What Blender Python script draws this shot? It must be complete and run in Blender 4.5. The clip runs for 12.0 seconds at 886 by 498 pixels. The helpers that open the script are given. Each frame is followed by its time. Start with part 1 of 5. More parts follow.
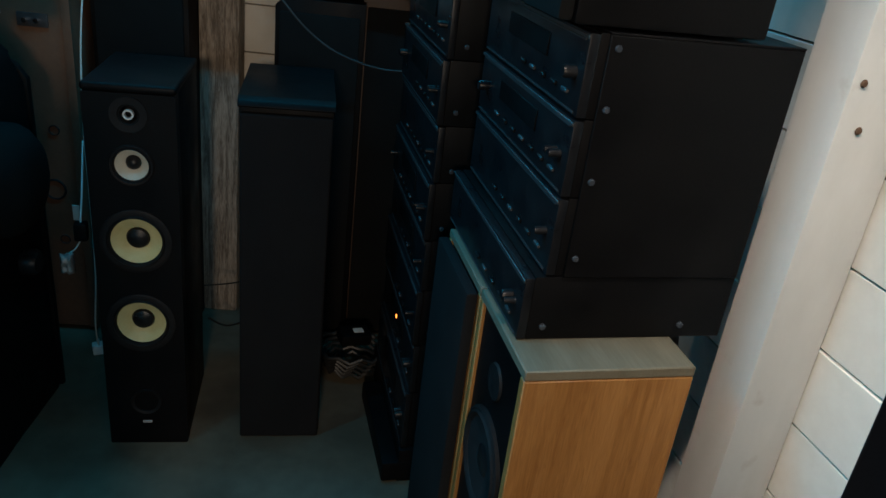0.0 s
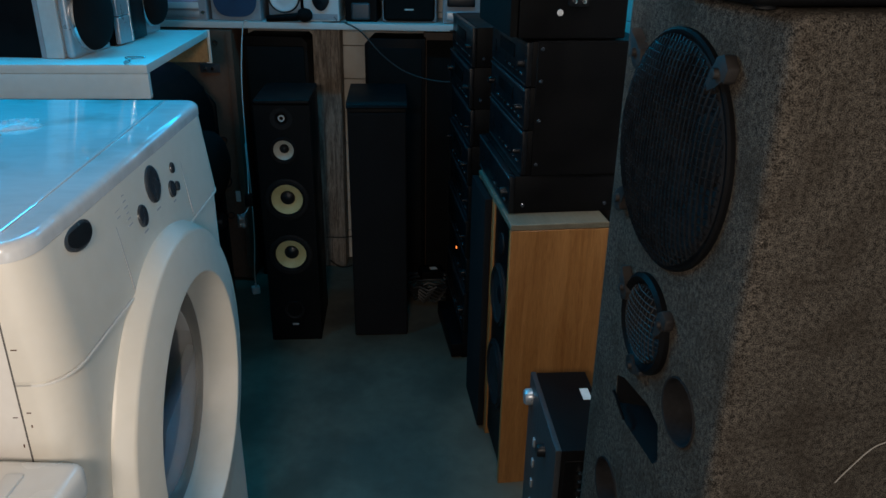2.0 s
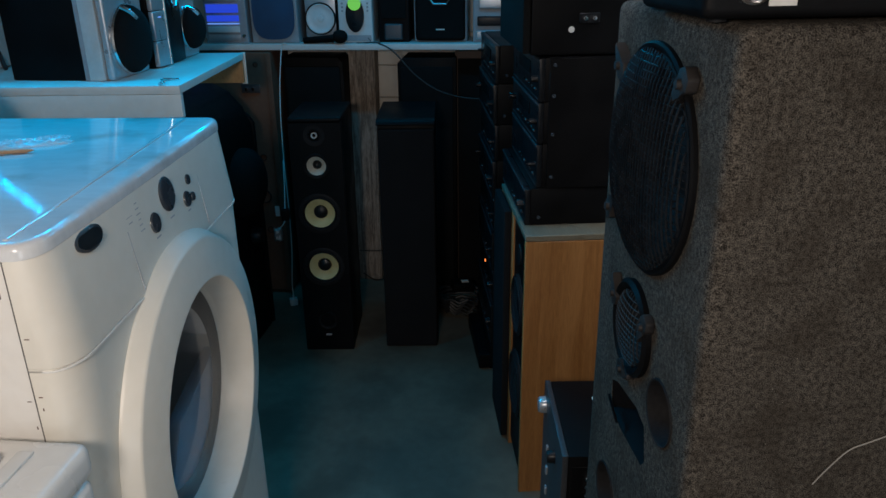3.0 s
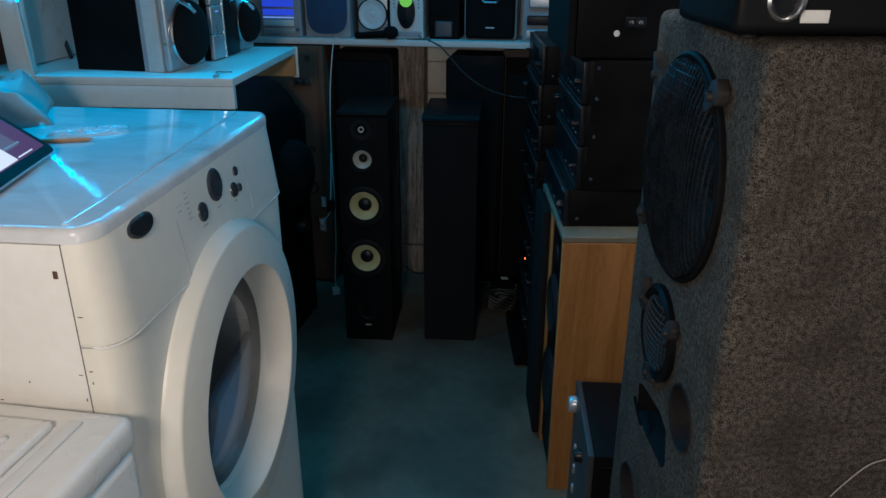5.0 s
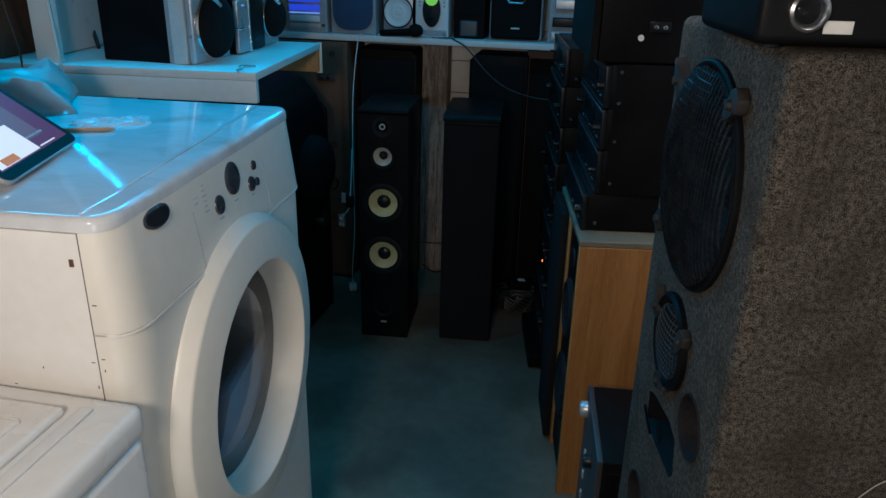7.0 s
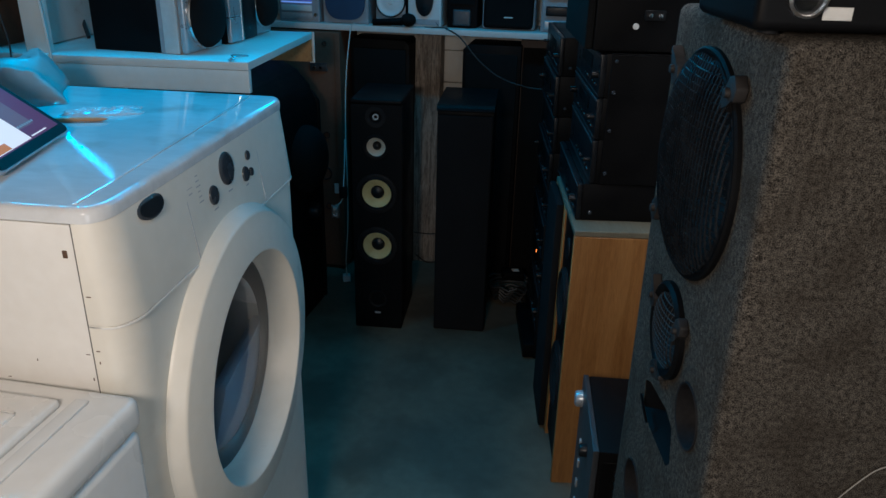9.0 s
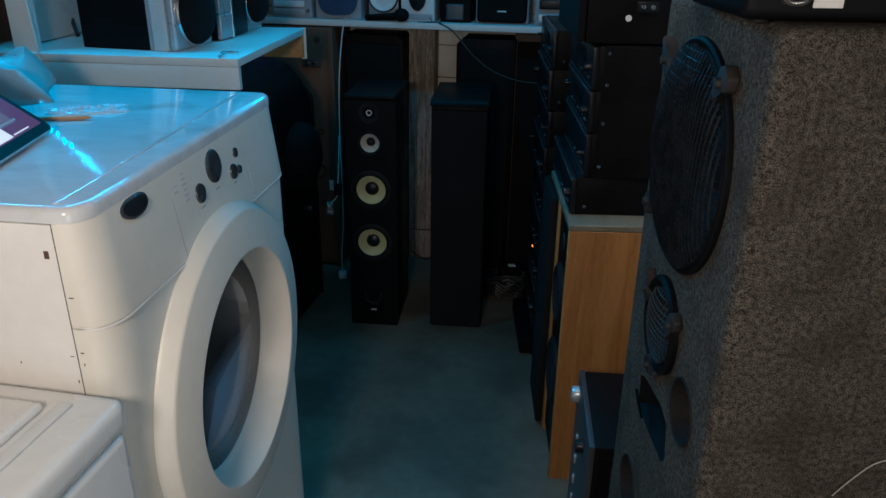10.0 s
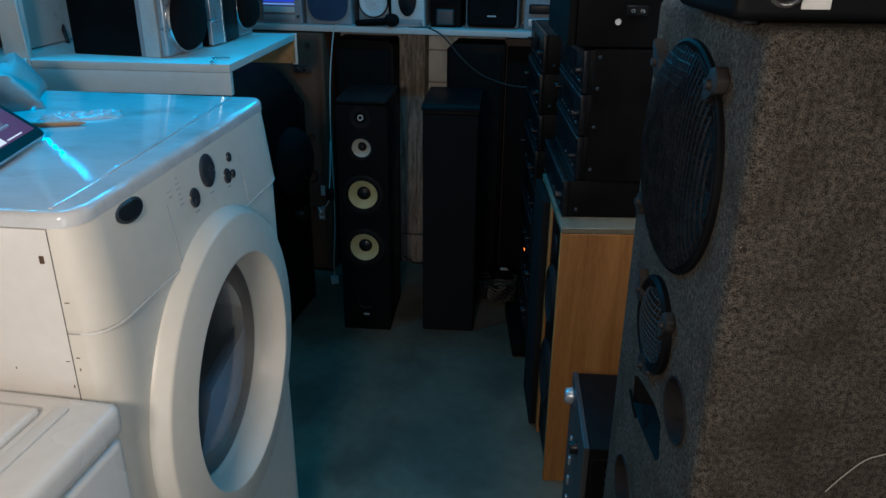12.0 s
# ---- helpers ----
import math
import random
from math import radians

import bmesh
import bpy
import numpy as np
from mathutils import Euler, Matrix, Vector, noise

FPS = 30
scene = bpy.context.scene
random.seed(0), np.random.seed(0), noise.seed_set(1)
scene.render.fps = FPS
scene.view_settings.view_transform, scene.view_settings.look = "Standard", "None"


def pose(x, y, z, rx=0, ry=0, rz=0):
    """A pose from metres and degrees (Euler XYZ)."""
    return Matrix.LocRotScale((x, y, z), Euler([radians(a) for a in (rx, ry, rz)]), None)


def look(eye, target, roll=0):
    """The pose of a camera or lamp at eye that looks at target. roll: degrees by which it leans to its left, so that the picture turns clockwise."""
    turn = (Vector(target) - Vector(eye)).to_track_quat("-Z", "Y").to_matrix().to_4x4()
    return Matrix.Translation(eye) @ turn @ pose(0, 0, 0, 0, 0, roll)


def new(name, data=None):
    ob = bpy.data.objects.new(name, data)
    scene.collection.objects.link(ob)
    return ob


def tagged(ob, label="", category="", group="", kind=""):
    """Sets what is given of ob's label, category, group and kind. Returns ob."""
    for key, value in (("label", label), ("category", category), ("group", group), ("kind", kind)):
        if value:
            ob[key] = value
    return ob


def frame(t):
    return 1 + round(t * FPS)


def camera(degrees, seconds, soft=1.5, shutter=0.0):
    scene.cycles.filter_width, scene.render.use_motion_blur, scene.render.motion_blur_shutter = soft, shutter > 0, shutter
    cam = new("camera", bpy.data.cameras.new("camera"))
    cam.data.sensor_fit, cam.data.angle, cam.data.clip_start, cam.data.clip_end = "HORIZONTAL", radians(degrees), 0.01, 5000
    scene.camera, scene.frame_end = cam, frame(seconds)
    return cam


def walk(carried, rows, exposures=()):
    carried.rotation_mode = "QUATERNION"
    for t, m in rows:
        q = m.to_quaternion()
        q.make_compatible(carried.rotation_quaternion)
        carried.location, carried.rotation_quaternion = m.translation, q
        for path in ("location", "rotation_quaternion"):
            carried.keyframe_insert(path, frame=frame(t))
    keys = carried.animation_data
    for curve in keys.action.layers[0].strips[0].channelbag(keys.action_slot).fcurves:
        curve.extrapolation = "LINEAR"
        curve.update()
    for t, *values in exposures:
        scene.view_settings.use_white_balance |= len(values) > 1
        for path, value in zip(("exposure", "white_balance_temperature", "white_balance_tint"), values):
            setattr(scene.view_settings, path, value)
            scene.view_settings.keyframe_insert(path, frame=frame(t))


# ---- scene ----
cam = camera(60.9, 12.0)
PATH = [
    (0, (0.617, 1.704, 1.294), (0.82, 3.509, 0.455), 7.1),
    (0.2, (0.612, 1.550, 1.303), (0.751, 3.379, 0.506), 6.9),
    (0.3, (0.599, 1.465, 1.316), (0.71, 3.299, 0.525), 6.3),
    (0.5, (0.598, 1.336, 1.355), (0.646, 3.173, 0.564), 5.1),
    (0.7, (0.578, 1.233, 1.380), (0.608, 3.066, 0.588), 4.1),
    (1, (0.549, 1.092, 1.389), (0.609, 2.923, 0.586), 3.3),
    (1.5, (0.588, 0.922, 1.407), (0.638, 2.746, 0.589), 2.1),
    (2, (0.704, 0.796, 1.416), (0.67, 2.634, 0.630), 0.8),
    (2.5, (0.766, 0.747, 1.419), (0.643, 2.597, 0.669), -0.7),
    (3, (0.802, 0.741, 1.421), (0.622, 2.589, 0.679), -0.8),
    (5, (0.827, 0.713, 1.44), (0.526, 2.54, 0.684), 0.1),
    (5.5, (0.842, 0.71, 1.449), (0.519, 2.531, 0.689), 0.5),
    (6, (0.85, 0.712, 1.448), (0.511, 2.53, 0.686), 0.9),
    (6.5, (0.847, 0.71, 1.444), (0.497, 2.527, 0.684), 1.2),
    (7, (0.837, 0.716, 1.443), (0.484, 2.531, 0.683), 1.4),
    (9, (0.83, 0.719, 1.439), (0.499, 2.53, 0.657), 1.4),
    (9.5, (0.834, 0.726, 1.437), (0.505, 2.535, 0.65), 1.1),
    (10, (0.841, 0.735, 1.434), (0.513, 2.542, 0.642), 0.8),
    (10.5, (0.846, 0.742, 1.432), (0.517, 2.548, 0.638), 0.6),
    (11, (0.845, 0.74, 1.432), (0.518, 2.549, 0.642), 0.4),
    (11.5, (0.842, 0.731, 1.434), (0.525, 2.544, 0.651), 0.4),
    (12, (0.837, 0.727, 1.432), (0.532, 2.544, 0.653), 0.6),
]
# the camera's own brightening and white balance: seconds, stops, kelvin, tint
EXPO = [(0, 0.75, 6250, 10), (0.5, 0.65, 6700, 22), (1.0, 0.42, 6700, 22), (1.5, 0.2, 6300, 18), (2.0, 0.05, 5600, 10), (2.8, 0.05, 5400, 10), (12, 0.05, 5400, 10)]
walk(cam, [(t, look(eye, target, roll)) for t, eye, target, roll in PATH], EXPO)

# ---- light ----
world = bpy.data.worlds.new("world")
scene.world = world
world.use_nodes = True
world.node_tree.nodes["Background"].inputs[0].default_value = (0.35, 0.42, 0.5, 1)
world.node_tree.nodes["Background"].inputs[1].default_value = 0.003
scene.view_settings.exposure = 0.0


def area_lamp(name, eye, target, sx, sy, watts, colour, spread=180):
    data = bpy.data.lights.new(name, "AREA")
    data.shape, data.size, data.size_y = "RECTANGLE", sx, sy
    data.energy, data.color, data.spread = watts, colour, radians(spread)
    ob = new(name, data)
    ob.matrix_world = look(eye, target)
    return ob


# unseen warm key beside the washer, placed to suit the shading on the dryer
area_lamp("warm_key", (0.54, 0.50, 1.52), (0.66, 2.0, 0.85), 0.22, 0.16, 9.8, (1.0, 0.77, 0.55))
# soft fill without a known source, added to lift the dryer front
area_lamp("front_fill", (1.30, 0.25, 1.00), (0.40, 1.75, 0.75), 0.45, 0.70, 3.6, (1.0, 0.92, 0.80))
# extra light over the aisle, added to brighten post, planks and oak
area_lamp("post_fill", (0.70, 1.98, 2.10), (1.36, 2.48, 0.70), 0.12, 0.12, 1.25, (1.0, 0.88, 0.76), 50)
# cyan LED strips, out of view, over desk, shelf and hi-fi stack
area_lamp("led_strip_desk", (-0.45, 2.50, 2.05), (0.15, 1.8, 0.9), 1.1, 0.05, 8.2, (0.0, 0.59, 1.0), 125)
area_lamp("led_strip_shelf", (0.55, 3.40, 1.68), (0.55, 2.95, 0.6), 1.7, 0.05, 4.6, (0.02, 0.60, 1.0))
area_lamp("led_strip_side", (1.12, 2.75, 1.95), (0.30, 1.85, 0.90), 0.9, 0.04, 2.1, (0.02, 0.60, 1.0), 110)


# ---- materials ----
def mat(name, c1, c2, rough=(0.4, 0.6), metal=0.0, scale=6.0, fine=70.0, bump=0.1, stretch=(1, 1, 1), mix=0.4,
        contrast=(0.3, 0.7), spec=0.5, dist=0.0, depth=0.002, island=0.0):
    m = bpy.data.materials.new(name)
    m.use_nodes = True
    nt = m.node_tree
    bsdf = nt.nodes["Principled BSDF"]
    N, L = nt.nodes.new, nt.links.new
    co, mp = N("ShaderNodeTexCoord"), N("ShaderNodeMapping")
    mp.inputs["Scale"].default_value = stretch
    L(co.outputs["Object"], mp.inputs["Vector"])
    big, small = N("ShaderNodeTexNoise"), N("ShaderNodeTexNoise")
    for n, s in ((big, scale), (small, fine)):
        n.inputs["Scale"].default_value = s
        n.inputs["Detail"].default_value = 6
        n.inputs["Distortion"].default_value = dist
        L(mp.outputs[0], n.inputs["Vector"])
    mx = N("ShaderNodeMix")
    mx.inputs[0].default_value = mix
    L(big.outputs[0], mx.inputs[2]), L(small.outputs[0], mx.inputs[3])
    ramp = N("ShaderNodeValToRGB")
    ramp.color_ramp.elements[0].position, ramp.color_ramp.elements[1].position = contrast
    ramp.color_ramp.elements[0].color, ramp.color_ramp.elements[1].color = (*c1, 1), (*c2, 1)
    L(mx.outputs[0], ramp.inputs[0])
    if island:
        info, hsv, mr = N("ShaderNodeObjectInfo"), N("ShaderNodeHueSaturation"), N("ShaderNodeMapRange")
        mr.inputs[3].default_value, mr.inputs[4].default_value = 1 - island, 1 + island
        L(info.outputs["Random"], mr.inputs[0]), L(mr.outputs[0], hsv.inputs["Value"])
        L(ramp.outputs[0], hsv.inputs["Color"]), L(hsv.outputs[0], bsdf.inputs["Base Color"])
    else:
        L(ramp.outputs[0], bsdf.inputs["Base Color"])
    rr = N("ShaderNodeMapRange")
    rr.inputs[1].default_value, rr.inputs[2].default_value = 0.3, 0.7
    rr.inputs[3].default_value, rr.inputs[4].default_value = rough
    L(big.outputs[0], rr.inputs[0]), L(rr.outputs[0], bsdf.inputs["Roughness"])
    bsdf.inputs["Metallic"].default_value = metal
    bsdf.inputs["Specular IOR Level"].default_value = spec
    if bump:
        bp = N("ShaderNodeBump")
        bp.inputs["Strength"].default_value, bp.inputs["Distance"].default_value = bump, depth
        L(small.outputs[0], bp.inputs["Height"]), L(bp.outputs[0], bsdf.inputs["Normal"])
    return m


def emit(name, colour, strength):
    m = bpy.data.materials.new(name)
    m.use_nodes = True
    b = m.node_tree.nodes["Principled BSDF"]
    b.inputs["Base Color"].default_value = (0.02, 0.02, 0.02, 1)
    b.inputs["Emission Color"].default_value = (*colour, 1)
    b.inputs["Emission Strength"].default_value = strength
    b.inputs["Roughness"].default_value = 0.3
    b.inputs["Specular IOR Level"].default_value = 0.08
    return m


def spotted(m, colour, scale, low, high, amount=1.0):
    """Lays stains of another colour over a material's base colour."""
    nt = m.node_tree
    bsdf = nt.nodes["Principled BSDF"]
    old = bsdf.inputs["Base Color"].links[0].from_socket
    N, L = nt.nodes.new, nt.links.new
    co, no, mr, mx = N("ShaderNodeTexCoord"), N("ShaderNodeTexNoise"), N("ShaderNodeMapRange"), N("ShaderNodeMix")
    mx.data_type = "RGBA"
    no.inputs["Scale"].default_value, no.inputs["Detail"].default_value = scale, 8
    L(co.outputs["Object"], no.inputs["Vector"])
    mr.inputs[1].default_value, mr.inputs[2].default_value, mr.inputs[4].default_value = low, high, amount
    L(no.outputs[0], mr.inputs[0]), L(mr.outputs[0], mx.inputs[0])
    L(old, mx.inputs[6])
    mx.inputs[7].default_value = (*colour, 1)
    L(mx.outputs[2], bsdf.inputs["Base Color"])
    return m


M_ENAMEL = spotted(mat("white_enamel", (0.74, 0.73, 0.70), (0.82, 0.81, 0.79), (0.22, 0.34), scale=3, fine=40, bump=0.02), (0.36, 0.27, 0.18), 9, 0.67, 0.8, 0.4)
M_ENAMEL_TOP = spotted(mat("enamel_top", (0.56, 0.58, 0.60), (0.70, 0.72, 0.74), (0.04, 0.11), scale=7, fine=30, bump=0.03, stretch=(1, 2.6, 1)), (0.36, 0.34, 0.31), 9, 0.56, 0.74, 0.6)
M_ENAMEL_OLD = spotted(mat("chipped_white_enamel", (0.72, 0.70, 0.66), (0.80, 0.79, 0.76), (0.3, 0.45), scale=4, fine=50, bump=0.03), (0.20, 0.14, 0.09), 16, 0.68, 0.74, 0.8)
M_CREAM = spotted(mat("cream_enamel", (0.71, 0.68, 0.60), (0.79, 0.76, 0.69), (0.32, 0.46), scale=3, fine=40, bump=0.02), (0.34, 0.25, 0.16), 10, 0.68, 0.8, 0.5)
M_SEAM = mat("seam_shadow_gap", (0.08, 0.08, 0.08), (0.16, 0.15, 0.14), (0.7, 0.9))
M_PLASTIC_DARK = mat("dark_grey_plastic", (0.005, 0.0055, 0.007), (0.012, 0.013, 0.015), (0.25, 0.4), scale=20, spec=0.25)
M_KNOB = mat("slate_plastic", (0.03, 0.036, 0.045), (0.05, 0.058, 0.07), (0.15, 0.3), scale=20, bump=0)
M_CHROME = mat("chrome", (0.6, 0.6, 0.62), (0.8, 0.8, 0.82), (0.12, 0.3), metal=1.0, scale=20, bump=0)
M_GREYTXT = mat("grey_print", (0.34, 0.34, 0.36), (0.46, 0.46, 0.48), (0.5, 0.6), bump=0)
M_BLACKV = mat("black_vinyl", (0.0025, 0.0025, 0.003), (0.006, 0.006, 0.0065), (0.4, 0.6), spec=0.09, scale=9, fine=180, bump=0.12, depth=0.001)
M_BLACKP = mat("black_painted_steel", (0.0025, 0.0025, 0.003), (0.006, 0.006, 0.0065), (0.38, 0.58), spec=0.10, scale=7, fine=220, bump=0.08, depth=0.001)
M_GRILLE = mat("grille_cloth", (0.004, 0.004, 0.004), (0.010, 0.010, 0.010), (0.85, 0.95), scale=12, fine=420, bump=0.5, spec=0.15, depth=0.001)
M_GRILLE_GREY = mat("grey_grille_cloth", (0.006, 0.006, 0.007), (0.012, 0.012, 0.013), (0.85, 0.95), scale=10, fine=420, bump=0.5, spec=0.15, depth=0.001)
M_RUBBER = mat("rubber_surround", (0.006, 0.006, 0.007), (0.014, 0.014, 0.015), (0.5, 0.65), scale=20, bump=0.05, spec=0.14)
M_KEVLAR = mat("yellow_woven_cone", (0.50, 0.44, 0.20), (0.66, 0.59, 0.31), (0.4, 0.55), scale=30, fine=500, bump=0.35, depth=0.0008)
M_PALECONE = mat("pale_woven_cone", (0.52, 0.49, 0.40), (0.66, 0.63, 0.54), (0.4, 0.55), scale=30, fine=500, bump=0.35, depth=0.0008)
M_OAK = mat("oak_veneer", (0.21, 0.088, 0.022), (0.38, 0.185, 0.052), (0.42, 0.6), scale=4, fine=30, stretch=(9, 9, 0.6), mix=0.5, dist=1.4, bump=0.08)
# dusty oak, its colour also darkened and greened to carry the cyan light
M_OAK_TOP = mat("dusty_cyan_lit_oak_top", (0.11, 0.098, 0.066), (0.17, 0.152, 0.108), (0.5, 0.75), scale=5, fine=30, stretch=(9, 0.8, 9), mix=0.5, bump=0.06)
M_CARPET = spotted(spotted(mat("grey_brown_carpet", (0.020, 0.0174, 0.0146), (0.150, 0.131, 0.108), (0.95, 1.0), scale=140, fine=560, bump=1.0, mix=0.6, contrast=(0.40, 0.63), spec=0.05, depth=0.003), (0.034, 0.027, 0.020), 14, 0.44, 0.66, 0.5), (0.30, 0.265, 0.225), 240, 0.69, 0.74, 0.85)
M_CONCRETE = spotted(mat("concrete_floor", (0.075, 0.062, 0.042), (0.150, 0.124, 0.084), (0.5, 0.8), scale=2.4, fine=26, bump=0.25, mix=0.35), (0.060, 0.045, 0.028), 3.4, 0.48, 0.62, 0.8)
M_PLANK = spotted(mat("white_painted_planks", (0.66, 0.62, 0.55), (0.80, 0.77, 0.70), (0.5, 0.7), scale=3, fine=26, stretch=(1, 0.3, 1), bump=0.12, island=0.06), (0.38, 0.30, 0.22), 7, 0.62, 0.74, 0.5)
M_WHITEWOOD = spotted(mat("white_painted_wood", (0.68, 0.66, 0.61), (0.80, 0.78, 0.74), (0.5, 0.7), scale=4, fine=30, stretch=(1, 1, 0.4), bump=0.15), (0.40, 0.32, 0.24), 9, 0.64, 0.74, 0.6)
M_LAMINATE = spotted(mat("white_laminate", (0.62, 0.61, 0.58), (0.74, 0.73, 0.70), (0.35, 0.55), scale=4, fine=40, bump=0.03), (0.3, 0.22, 0.15), 12, 0.68, 0.76, 0.5)
M_RAW = mat("raw_chipboard", (0.30, 0.16, 0.06), (0.46, 0.27, 0.11), (0.7, 0.9), scale=30, fine=120, bump=0.3)
M_OLDWOOD = spotted(mat("weathered_timber", (0.15, 0.12, 0.095), (0.46, 0.39, 0.32), (0.75, 0.95), scale=7, fine=40, stretch=(6, 6, 0.5), mix=0.45, dist=2.0, bump=0.8, contrast=(0.4, 0.6)), (0.5, 0.46, 0.40), 11, 0.62, 0.7, 0.5)
M_BROWN = mat("brown_hardboard", (0.085, 0.044, 0.027), (0.15, 0.078, 0.045), (0.6, 0.8), scale=6, fine=60, bump=0.1)
M_DARKBROWN = mat("dark_brown_veneer", (0.035, 0.020, 0.013), (0.07, 0.040, 0.025), (0.5, 0.7), scale=6, fine=60, stretch=(6, 6, 0.6), bump=0.1)
M_SILVER = mat("silver_plastic", (0.42, 0.43, 0.45), (0.55, 0.56, 0.58), (0.25, 0.4), metal=0.55, scale=20, bump=0.02)
M_SILVERPALE = mat("pale_silver_plastic", (0.50, 0.50, 0.49), (0.62, 0.62, 0.61), (0.35, 0.5), metal=0.15, scale=15, bump=0.02)
M_GREYPL = mat("grey_plastic", (0.26, 0.27, 0.29), (0.36, 0.37, 0.39), (0.35, 0.5), scale=15, bump=0.03)
M_WHITEPL = mat("white_plastic", (0.66, 0.66, 0.65), (0.76, 0.76, 0.75), (0.3, 0.45), scale=12, bump=0.02)
M_BLUEPL = mat("blue_grille_cloth", (0.02, 0.05, 0.11), (0.04, 0.08, 0.16), (0.7, 0.9), scale=20, fine=400, bump=0.4)
M_FACE = mat("brushed_grey_faceplate", (0.055, 0.060, 0.066), (0.10, 0.105, 0.115), (0.35, 0.5), metal=0.6, scale=6, fine=200, stretch=(1, 40, 1), bump=0.03)
M_STICKER = mat("paper_sticker", (0.62, 0.60, 0.55), (0.72, 0.70, 0.66), (0.6, 0.8), scale=60, fine=150, bump=0.05)
M_FOIL = mat("dull_foil", (0.22, 0.22, 0.22), (0.42, 0.42, 0.41), (0.35, 0.55), metal=0.4, scale=90, fine=200, bump=0.4)
M_WIRE = mat("black_cable", (0.012, 0.012, 0.012), (0.03, 0.03, 0.03), (0.4, 0.6), bump=0)
M_THREAD = mat("grey_thread", (0.28, 0.26, 0.23), (0.36, 0.34, 0.31), (0.7, 0.9), bump=0)
M_WIREW = mat("white_cable", (0.6, 0.6, 0.57), (0.7, 0.7, 0.67), (0.4, 0.6), bump=0)
M_WIRER = mat("red_cable", (0.20, 0.012, 0.02), (0.34, 0.02, 0.035), (0.4, 0.6), bump=0)
M_RUST = mat("rusty_screw", (0.05, 0.03, 0.02), (0.16, 0.08, 0.04), (0.6, 0.9), scale=60, bump=0.2)
M_STEELDARK = mat("blackened_steel_wire", (0.004, 0.004, 0.005), (0.012, 0.012, 0.013), (0.18, 0.36), scale=30, bump=0, spec=0.28)
M_BRACKET = mat("dusty_black_bracket", (0.006, 0.005, 0.005), (0.022, 0.018, 0.016), (0.5, 0.8), scale=40, bump=0.2)
M_CONE = mat("dark_paper_cone", (0.008, 0.008, 0.009), (0.02, 0.02, 0.022), (0.6, 0.8), scale=25, fine=150, bump=0.1, spec=0.2)
M_BLUECARD = mat("blue_card", (0.01, 0.04, 0.20), (0.02, 0.07, 0.30), (0.3, 0.5), scale=12, bump=0)
M_PENWOOD = mat("pencil_wood", (0.35, 0.2, 0.1), (0.5, 0.32, 0.18), (0.5, 0.6), bump=0)
M_SKY = mat("dark_ceiling_boards", (0.10, 0.09, 0.08), (0.18, 0.165, 0.15), (0.7, 0.9), scale=4, fine=40, bump=0.2)
M_LED_CYAN = emit("cyan_led", (0.01, 0.55, 1.0), 230)
M_SCREEN = emit("tablet_purple", (0.075, 0.028, 0.085), 1.0)
M_SCREEN_W = emit("tablet_white", (0.8, 0.82, 0.85), 0.9)
M_SCREEN_G = emit("tablet_grey_violet", (0.10, 0.085, 0.13), 1.0)
M_SCREEN_O = emit("tablet_orange", (0.55, 0.20, 0.05), 0.8)
M_DISPLAY = emit("violet_display", (0.03, 0.06, 0.55), 0.9)
M_DISPLAY_L = emit("light_display", (0.2, 0.35, 0.8), 0.8)
M_GREEN = emit("green_dial", (0.25, 0.7, 0.08), 0.7)
M_ORANGE = emit("orange_lamp", (1.0, 0.22, 0.03), 2.5)


def clear(name, colour, rough, ior=1.45):
    m = bpy.data.materials.new(name)
    m.use_nodes = True
    b = m.node_tree.nodes["Principled BSDF"]
    b.inputs["Base Color"].default_value = (*colour, 1)
    b.inputs["Transmission Weight"].default_value = 1
    b.inputs["Roughness"].default_value = rough
    b.inputs["IOR"].default_value = ior
    return m


M_GLASS = clear("smoked_glass", (0.88, 0.89, 0.91), 0.02, 1.18)
M_DRUM = mat("drum_enamel", (0.55, 0.54, 0.52), (0.68, 0.67, 0.65), (0.4, 0.6), scale=6, bump=0.02)
M_DUCT = mat("slate_duct_plastic", (0.20, 0.25, 0.31), (0.27, 0.32, 0.39), (0.3, 0.45), scale=10, bump=0.02)
M_LINER = mat("dark_liner_plastic", (0.045, 0.044, 0.044), (0.07, 0.068, 0.067), (0.25, 0.4), scale=10, bump=0.02)
M_FILM = mat("clear_plastic_film", (0.75, 0.80, 0.84), (0.88, 0.90, 0.92), (0.05, 0.16), scale=20, fine=110, bump=1.0, depth=0.004, spec=1.0)
M_FILM.node_tree.nodes["Principled BSDF"].inputs["Alpha"].default_value = 0.42
M_BAG = mat("milky_plastic_bag", (0.44, 0.44, 0.45), (0.62, 0.59, 0.57), (0.25, 0.45), scale=6, fine=30, bump=0.2)
M_BAG.node_tree.nodes["Principled BSDF"].inputs["Transmission Weight"].default_value = 0.45


# ---- mesh helpers ----
def box(bm, size, loc, bevel=0.0, seg=2, m=None):
    made = bmesh.ops.create_cube(bm, size=1)["verts"]
    bmesh.ops.scale(bm, vec=size, verts=made)
    if bevel:
        edges = list({e for v in made for e in v.link_edges})
        out = bmesh.ops.bevel(bm, geom=edges, offset=bevel, segments=seg, profile=0.6, affect="EDGES")
        made = list({v for f in out["faces"] for v in f.verts} | {v for v in made if v.is_valid})
    t = Matrix.Translation(loc)
    bmesh.ops.transform(bm, matrix=(m @ t) if m else t, verts=made)
    return made


def slab(bm, lo, hi, bevel=0.0, seg=2, m=None):
    return box(bm, [b - a for a, b in zip(lo, hi)], [(a + b) / 2 for a, b in zip(lo, hi)], bevel, seg, m)


